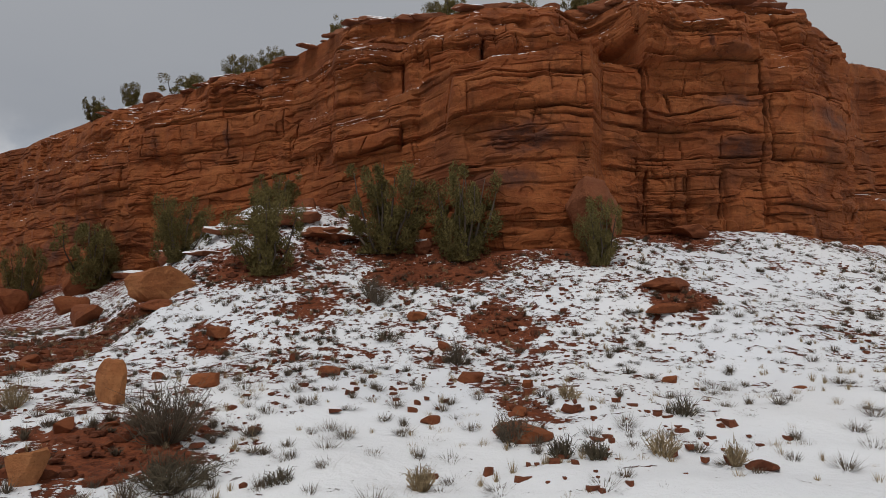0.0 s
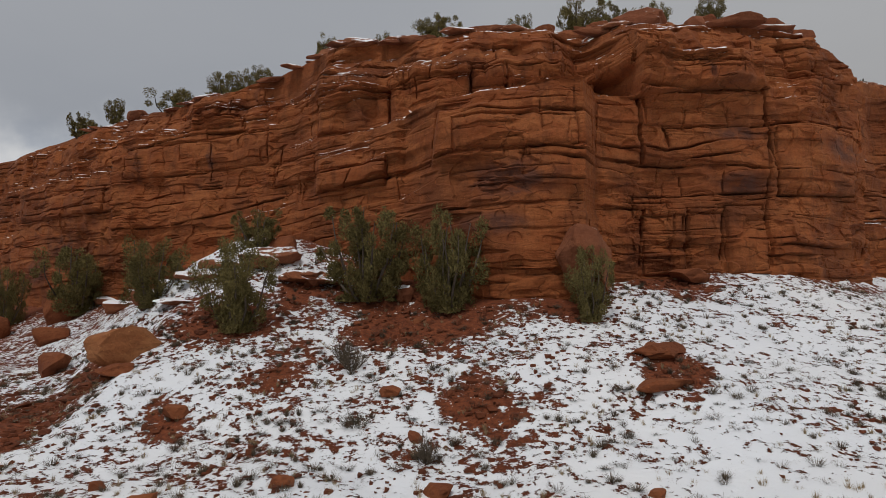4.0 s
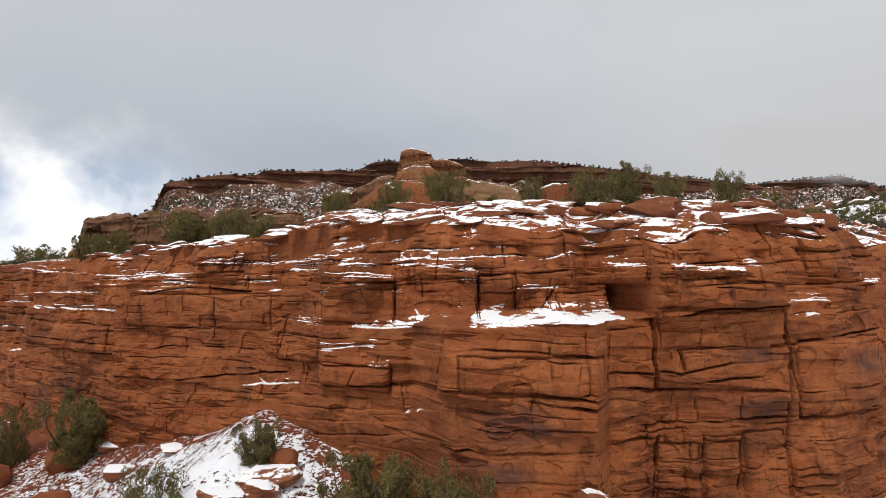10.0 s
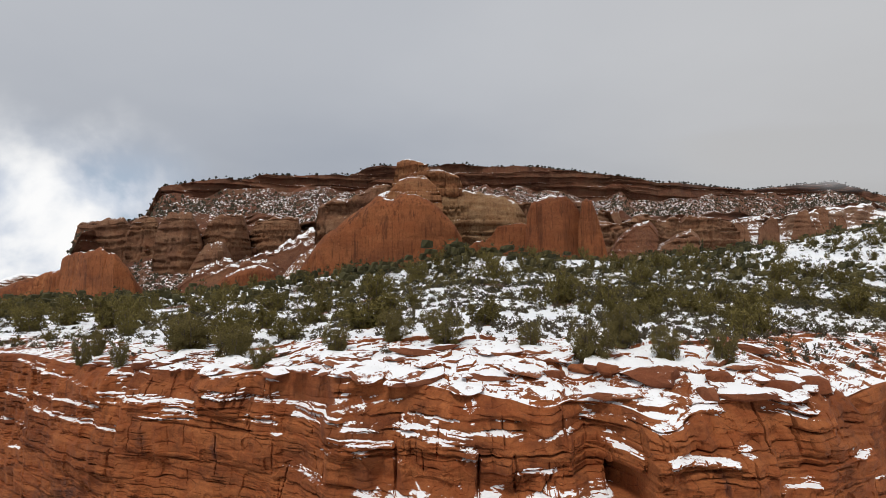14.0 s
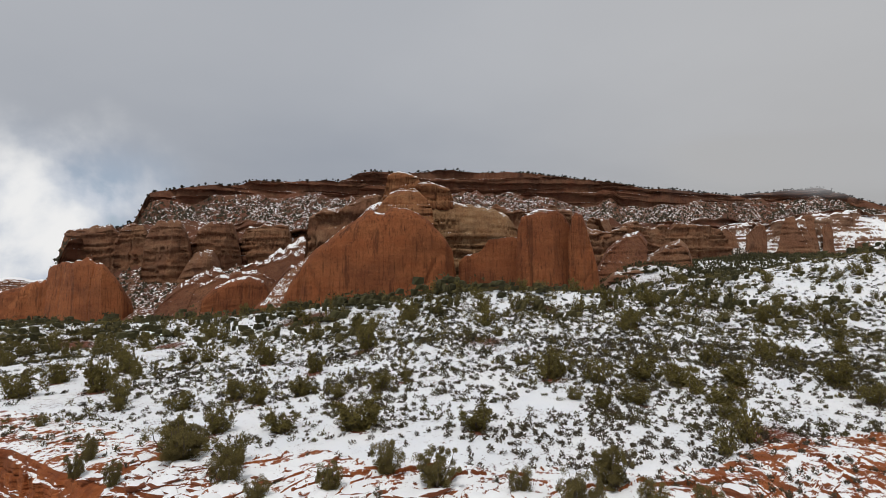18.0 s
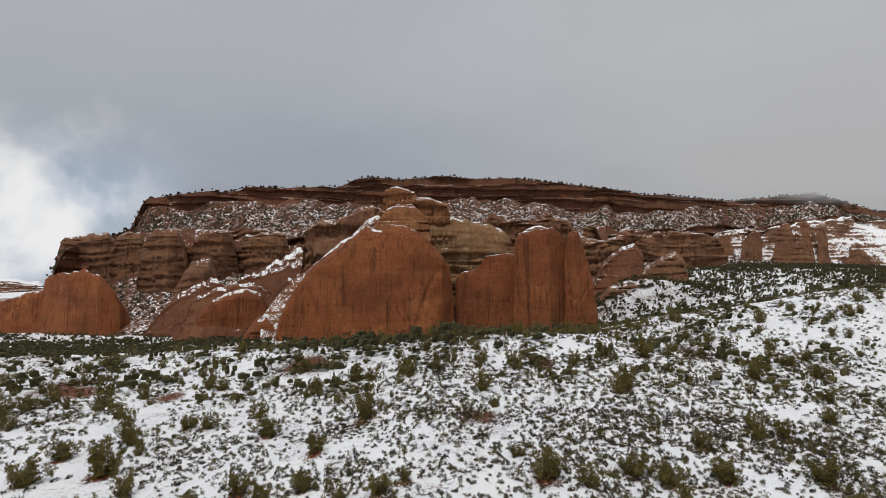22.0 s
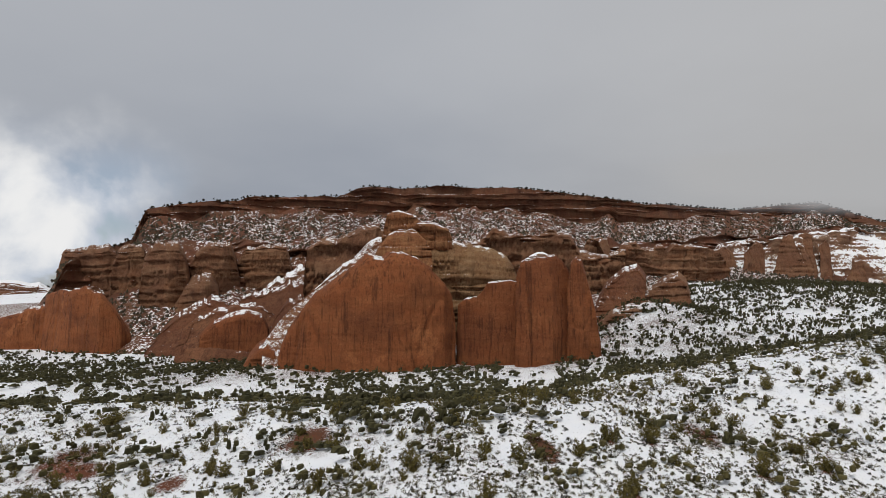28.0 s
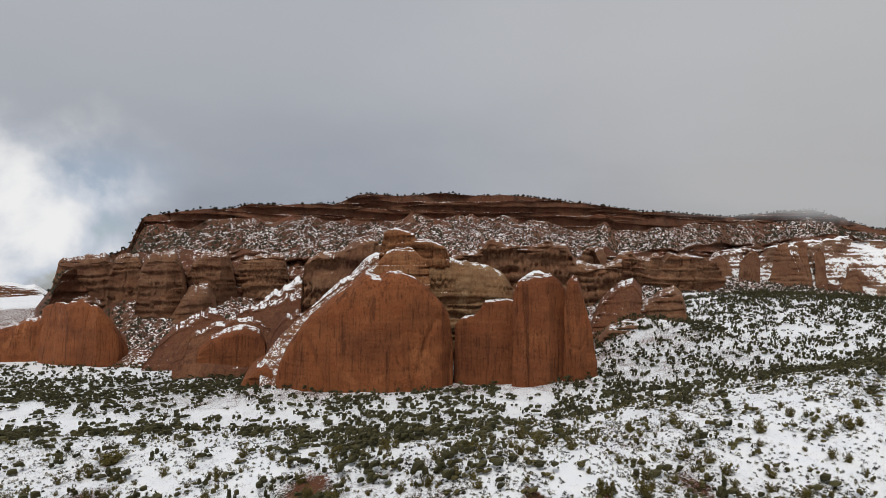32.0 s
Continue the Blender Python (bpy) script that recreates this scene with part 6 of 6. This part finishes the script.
def juniper_meshes(seed, clumps, leaf, width=0.5, split=False, sides=5):
    """Stems and crown of a juniper one metre tall: several stems from one root, with upright wisps of foliage."""
    r = np.random.default_rng(seed)
    stems, centres, radii = [], [], []
    n = 12
    for k in range(n):
        a = k * 2.4 + r.uniform(-0.5, 0.5)
        out = width * r.uniform(0.15, 0.85)
        top = r.uniform(0.62, 0.98) * (1 - 0.38 * (out / width) ** 2)
        d = np.array([np.cos(a), np.sin(a), 0])
        p0, p1, p2 = d * 0.04 + (0, 0, -0.05), d * out * 0.75 + (0, 0, top * 0.35), d * out + (0, 0, top)
        t = np.linspace(0, 1, 6)[:, None]
        path = p0 * (1 - t) ** 2 + 2 * p1 * t * (1 - t) + p2 * t ** 2 + r.normal(0, 0.012, (6, 3))
        stems.append(tube(path, np.linspace(0.030 if k == 0 else 0.018, 0.004, 6), sides))
        for c in np.linspace(0.12, 0.98, 8):
            i = c * 5
            at = path[int(i)] + (path[min(5, int(i) + 1)] - path[int(i)]) * (i % 1)
            centres.append(at + r.normal(0, 0.07, 3) * np.array([1, 1, 0.5]))
            radii.append(r.uniform(0.040, 0.088) * (0.55 + width))
    centres, radii = np.array(centres), np.array(radii)
    which = r.integers(0, len(centres), clumps)
    d = r.normal(0, 1, (clumps, 3))
    d /= np.linalg.norm(d, axis=1, keepdims=True)
    pts = centres[which] + d * radii[which][:, None] * (r.uniform(0.1, 1, (clumps, 1)) ** 0.5) * np.array([1, 1, 1.5])
    pts[:, 2] = np.maximum(pts[:, 2], 0.02)
    v, f = sprays(pts, d * 0.7 + np.array([0, 0, 0.75]), leaf, r, thin=0.17)
    limbs = []
    step = 4 if split else n
    for k in range(1, n, step):
        bv, bf = joined(stems[k:k + step])
        limbs.append(mesh_from("limb", bv, bf, True))
    wv, wf = joined(stems[:1])
    return mesh_from("trunk", wv, wf, True), mesh_from("crown", v, f), limbs


def juniper(seed, clumps, leaf, width, name="juniper_tree", foliage=LEAF):
    ob = new(name)
    t, c, limbs = juniper_meshes(seed, clumps, leaf, width, clumps > 1000, 5 if clumps > 1000 else 3)
    trunk = part("trunk", t, BARK, ob)
    for limb in limbs:
        part("limb", limb, BARK, trunk)
    part("crown", c, foliage, ob)
    return ob


def plant(model, x, y, h, turn, label, group, w=1.0):
    ob = copy_thing(model, Matrix.Identity(4))
    ob.matrix_basis = pose(x, y, land_z(x, y) - 0.04 * h, 0, 0, turn) @ Matrix.Diagonal((h * w, h * w, h, 1))
    return tagged(ob, label, "tree", group)


big = [juniper(500 + k, 13000, 0.026, 0.46 + 0.06 * k) for k in range(4)]
near = [juniper(540 + k, 1500, 0.076, 0.5 + 0.07 * k, foliage=MIDLEAF) for k in range(4)]
mid = [juniper(520 + k, 400, 0.118, 0.5 + 0.07 * k, foliage=MIDLEAF) for k in range(4)]
r = np.random.default_rng(3)
for k, (x, y, h, w) in enumerate(FOOT_TREES):
    plant(big[k % 4], x, y, h, k * 77, "dense dark green juniper at the foot of the cliff", "junipers at the cliff foot", 0.88 * w)
for k, (x, y, h, w) in enumerate(RIM_TREES):
    plant(big[(k + 1) % 4], x, y, h, k * 61, "rounded olive-green juniper near the cliff rim", "junipers on the rim", w)
for k, (x, y, h, w) in enumerate(BENCH_TREES + RIDGE_TREES):
    plant(near[(k + 2) % 4], x, y, h, k * 53, "olive-green juniper standing in patchy snow", "junipers on the bench", w)
# scattered junipers over the bench and the ridge
placed = list(FOOT_TREES) + list(RIM_TREES) + list(BENCH_TREES) + list(RIDGE_TREES)
count = 0
while count < 228:
    x, y = r.uniform(-110, 130), r.uniform(36, 165)
    e = y - face_y(x)
    if e < 7 or abs(x) > 0.9 * y + 6 or r.uniform() > 0.12 + 0.8 * smooth(70, 110, y):
        continue
    if any((x - p[0]) ** 2 + (y - p[1]) ** 2 < 7 for p in placed):
        continue
    h = 1.2 + 2.8 * r.uniform() ** 1.6
    placed.append((x, y, h))
    plant(mid[count % 4], x, y, h, r.uniform(0, 360), "olive-green juniper standing in patchy snow", "junipers on the bench")
    count += 1
for m in big + near + mid:
    for o in (*m.children_recursive, m):
        bpy.data.objects.remove(o)


def scatter(name, n, make, material, label, category):
    """Many small plants or stones that nobody could count, as one object."""
    pieces = []
    for _ in range(n):
        got = make()
        if got is not None:
            pieces.append(got)
    v, f = joined(pieces)
    ob = part(name, mesh_from(name, v, f), material)
    return tagged(ob, label, category, kind="stuff")


def tuft(x, y, h, blades, spread, wide=0.012):
    z = land_z(x, y)
    a = r.uniform(0, 2 * np.pi, blades)
    d = np.stack([np.cos(a), np.sin(a), np.zeros(blades)], 1)
    lean = r.uniform(0.1, 1.0, (blades, 1)) * spread
    base = np.array([x, y, z - 0.02]) + d * r.uniform(0, 0.3, (blades, 1)) * spread
    tip = base + d * lean + np.array([0, 0, 1]) * (h * r.uniform(0.5, 1.1, (blades, 1)))
    side = np.stack([-d[:, 1], d[:, 0], d[:, 2]], 1) * wide
    v = np.stack([base - side, base + side, tip], 1).reshape(-1, 3)
    return v, np.arange(len(v)).reshape(-1, 3)


def bush(x, y, h, w, n, leaf):
    z = land_z(x, y)
    d = r.normal(0, 1, (n, 3))
    d /= np.linalg.norm(d, axis=1, keepdims=True)
    d[:, 2] = np.abs(d[:, 2])
    pts = np.array([x, y, z]) + d * np.array([w, w, h]) * r.uniform(0.3, 1, (n, 1))
    return sprays(pts, d, leaf, r, 2, 0.3)


tiny = boulder_mesh(1, 1, 1, 78, n=1, cut=0.6, rough=0.3)
tinyv = np.array([v.co for v in tiny.vertices])
tinyf = np.array([p.vertices for p in tiny.polygons])


def far_tree(x, y, h, w):
    """A far juniper: a few rough clumps with ragged tips."""
    z = land_z(x, y)
    got = []
    for _ in range(3):
        c = np.array([x + r.normal(0, 0.45) * w, y + r.normal(0, 0.45) * w, z + h * r.uniform(0.25, 0.75)])
        got.append((c + tinyv * np.array([w, w, h]) * r.uniform(0.28, 0.5, 3) * r.uniform(0.8, 1.2, (len(tinyv), 1)), tinyf))
    d = r.normal(0, 1, (15, 3))
    d /= np.linalg.norm(d, axis=1, keepdims=True)
    got.append(sprays(np.array([x, y, z + 0.5 * h]) + d * np.array([w, w, h]) * 0.5, d, 0.22 * h, r, 1, 0.3))
    v, f = joined(got)
    return v, np.concatenate(f)


def on_talus():
    while True:
        y = math.sqrt(r.uniform(36, 576))
        x = r.uniform(-0.95 * y - 1, 0.95 * y + 1)
        if y < face_y(x) - 0.6:
            return x, y


def on_bench(y0, y1):
    while True:
        y = math.sqrt(r.uniform(y0 * y0, y1 * y1))
        x = r.uniform(-0.95 * y - 2, 0.95 * y + 2)
        if y > face_y(x) + 3 and (x > -0.2 * y or r.uniform() < 0.6) and fbm(x * 0.11, y * 0.08, 0.9, 171, 3) + r.uniform(-0.6, 0.9) > -0.05:
            return x, y


def on_open():
    """Brush on the bench, sparse near the rim and in drifts further back."""
    while True:
        x, y = on_bench(30, 85)
        e = y - face_y(x) - nose_back(x)
        if e > 2.5 and r.uniform() < 0.4 + 0.6 * smooth(6, 16, e) and fbm(x * 0.12, y * 0.12, 0.6, 137, 3) + r.uniform(-0.8, 0.8) > -0.3:
            return x, y


def clump():
    """A tuft with the stubs of its neighbours."""
    x, y = on_talus()
    k = r.integers(1, 4)
    got = [tuft(x + r.normal(0, 0.12), y + r.normal(0, 0.12), r.uniform(0.05, 0.20), 40, r.uniform(0.05, 0.14), 0.0045) for _ in range(k)]
    v, f = joined(got)
    return v, np.concatenate(f)


scatter("dry_grass", 800, clump, STRAW, "tufts of dry straw-coloured grass poking through snow", "grass")
scatter("sagebrush", 1500, lambda: tuft(*on_talus(), r.uniform(0.06, 0.22), 95, r.uniform(0.10, 0.30), 0.006), TWIG, "low twiggy grey-brown sagebrush on the snowy slope", "shrubs")


def dry_bush(x, y, h, w, n, label, material):
    """A bare bush: forked twigs fanning up from one root."""
    z = land_z(x, y)
    pieces = []
    for _ in range(n):
        a, out, up_ = r.uniform(0, 6.28), r.uniform(0.1, 1.0) ** 0.7, r.uniform(0.45, 1.0)
        d = np.array([np.cos(a), np.sin(a), 0.0])
        p0 = np.array([x, y, z - 0.03]) + d * 0.12 * w
        p2 = np.array([x, y, z]) + d * w * out + np.array([0, 0, h * up_ * (1.15 - 0.55 * out)])
        p1 = (p0 + p2) / 2 + np.array([0, 0, -0.08 * h]) + r.normal(0, 0.05, 3) * w
        pieces.append(tube([p0, p1, p2], (0.010, 0.007, 0.002), 3))
        for _k in range(3):
            q = p1 + (p2 - p1) * r.uniform(0, 0.8)
            pieces.append(tube([q, q + (p2 - p1) * 0.35 + r.normal(0, 0.12, 3) * w, q + (p2 - p1) * 0.6 + r.normal(0, 0.2, 3) * w], (0.006, 0.004, 0.0015), 3))
    ob = new("dry_bush")
    each = len(pieces) // 6 + 1
    for k in range(0, len(pieces), each):
        v, f = joined(pieces[k:k + each])
        part("branch", mesh_from("branch", v, f), material, ob)
    return tagged(ob, label, "bush", "bare bushes on the slope")


dry_bush(-3.84, 8.00, 0.89, 0.58, 120, "bare twiggy grey-brown bush on red earth", TWIG)
dry_bush(-3.17, 6.79, 0.36, 0.55, 120, "low dark twiggy bush in the snow", SAGE)
dry_bush(0.96, 8.33, 0.45, 0.32, 60, "dry bush over a low rock mound", TWIG)
dry_bush(2.82, 7.42, 0.36, 0.22, 60, "dry rounded bush poking out of snow", STRAW)
dry_bush(3.60, 7.14, 0.29, 0.14, 60, "dry rounded bush poking out of snow", STRAW)
dry_bush(0.32, 13.04, 0.64, 0.29, 60, "bare twiggy bush in the snow", TWIG)
dry_bush(-2.25, 17.47, 0.70, 0.43, 60, "grey sagebrush bush in the snow", SAGE)
dry_bush(1.57, 7.63, 0.30, 0.22, 60, "low sagebrush bush in the snow", SAGE)
dry_bush(3.79, 9.08, 0.35, 0.24, 60, "low sagebrush bush in the snow", SAGE)
dry_bush(-0.27, 6.69, 0.32, 0.19, 60, "dry straw-coloured bush in the snow", STRAW)
dry_bush(-7.67, 10.26, 0.55, 0.25, 60, "pale dry bush in the snow", STRAW)
dry_bush(-1.93, 6.77, 0.19, 0.19, 60, "low sagebrush bush in the snow", SAGE)
dry_bush(1.97, 7.45, 0.29, 0.18, 60, "low sagebrush bush in the snow", SAGE)
dry_bush(-1.96, 17.04, 0.71, 0.47, 60, "bare twiggy bush in the snow", TWIG)
dry_bush(2.25, 10.28, 0.30, 0.20, 60, "dry rounded bush poking out of snow", STRAW)
dry_bush(-1.43, 14.43, 0.37, 0.36, 60, "low sagebrush bush in the snow", SAGE)

scatter("bench_brush", 4200, lambda: bush(*on_open(), r.uniform(0.22, 0.5), r.uniform(0.14, 0.34), 24, 0.15), SAGE, "low grey-green brush in patchy snow", "shrubs")
scatter("olive_brush", 4600, lambda: bush(*on_bench(42, 125), r.uniform(0.25, 0.7), r.uniform(0.24, 0.55), 42, 0.14), DEEPLEAF, "knee-high olive brush dotted over the snowy bench", "shrubs")
scatter("ridge_brush", 8000, lambda: bush(*on_bench(60, 230), r.uniform(0.25, 0.75), r.uniform(0.25, 0.65), 26, 0.21), DARKBRUSH, "dark low brush over the snowy ridge", "shrubs")
def in_drifts(x, y):
    """Woods stand in drifts with snowy lanes between."""
    return fbm(x * 0.03, y * 0.06, 0.4, 131, 3) + r.uniform(-0.9, 0.9) > -0.1


def in_hollow():
    while True:
        x, y = on_bench(120, 345)
        if in_drifts(x, y) and r.uniform() < 0.5 + 0.3 * smooth(130, 240, y) and (x < 0.12 * y or r.uniform() < 0.2):
            return x, y


def on_slope():
    while True:
        x, y = r.uniform(40, 560), 175 + 445 * r.uniform() ** 0.7
        if x < 0.95 * y and x > 0.2 * y and in_drifts(x, y):
            return x, y


def on_flat():
    y = r.uniform(330, 520)
    return r.uniform(-0.85 * y, -0.15 * y), y


scatter("ridge_scrub", 4600, lambda: bush(*on_bench(55, 230), r.uniform(0.4, 1.2), r.uniform(0.3, 0.75), 34, 0.19), MIDLEAF, "low olive scrub dotted over the snowy ridge", "shrubs")
scatter("scattered_junipers", 420, lambda: far_tree(*on_bench(95, 230), r.uniform(1.3, 3.2), r.uniform(1.3, 3.0)), DEEPLEAF, "junipers scattered over the far side of the ridge", "woods")
scatter("valley_woods", 1050, lambda: far_tree(*in_hollow(), r.uniform(1.8, 4.2), r.uniform(1.8, 4.4)), WOODS, "dense dark juniper woods in the hollow", "woods")
def at_dome_foot():
    y = r.uniform(335, 430)
    return r.uniform(-0.80 * y, -0.2 * y), y


scatter("dome_foot_woods", 420, lambda: far_tree(*at_dome_foot(), r.uniform(1.8, 4.2), r.uniform(2.0, 4.4)), WOODS, "dark junipers along the foot of the red domes", "woods")
scatter("flat_woods", 950, lambda: far_tree(*on_flat(), r.uniform(1.6, 4.0), r.uniform(1.6, 3.6)), WOODS, "dark scrub on the flat below the mesa", "woods")
scatter("hillside_woods", 4600, lambda: far_tree(*on_slope(), r.uniform(2.0, 5.0), r.uniform(1.6, 3.4)), WOODS, "scattered dark junipers on the snowy hillside", "woods")
ico = boulder_mesh(1, 1, 1, 77, n=1)
icov = np.array([v.co for v in ico.vertices])
icof = np.array([p.vertices for p in ico.polygons])


def pebble():
    x, y = on_talus()
    bare = snow_cover(x, y)
    if r.uniform() < smooth(0.30, 0.52, bare) * 0.95 + 0.05 * (bare > 0.6):
        return None
    s = 0.03 + 0.15 * r.uniform() ** 3.0
    v = icov * s * r.uniform(0.6, 1.6, 3) * r.uniform(0.75, 1.25, (len(icov), 1)) * np.array([1, 1, 0.6]) + np.array([x, y, land_z(x, y) + 0.03])
    return v, icof


def cobble():
    """Stones half sunk in the snow, in drifts down the slope."""
    x, y = on_talus()
    if fbm(x * 0.5, y * 0.35, 0.3, 151, 3) + r.uniform(-0.5, 0.5) < 0.1 + 0.5 * smooth(3, 8, x):
        return None
    s = 0.035 + 0.11 * r.uniform() ** 2.5
    v = icov * s * r.uniform(0.7, 1.6, 3) * r.uniform(0.75, 1.25, (len(icov), 1)) * np.array([1, 1, 0.55]) + np.array([x, y, land_z(x, y) + 0.04])
    return v, icof


scatter("half_sunk_stones", 4200, cobble, STONE, "dark red stones half sunk in the snow", "stones")
scatter("loose_stones", 13000, pebble, STONE, "small angular red stones strewn over the slope", "stones")

# larger loose rocks, one by one
chips = [boulder_mesh(0.5, 0.42, 0.26, 900 + k, n=2) for k in range(6)]
count = 0
while count < 110:
    x, y = on_talus()
    if abs(x) > 0.85 * y or (snow_cover(x, y) > 0.42 and r.uniform() < 0.96):
        continue
    k = 0.16 + 0.5 * r.uniform() ** 2.5
    ob = part("rock", chips[count % 6], STONE if count % 3 else ROCK)
    ob.matrix_world = pose(x, y, land_z(x, y) + 0.08 * k, r.uniform(-25, 25), r.uniform(-25, 25), r.uniform(0, 360)) @ Matrix.Diagonal((k, k, k, 1))
    tagged(ob, "angular red sandstone rock lying in thin snow", "rock", "rocks on the slope")
    count += 1
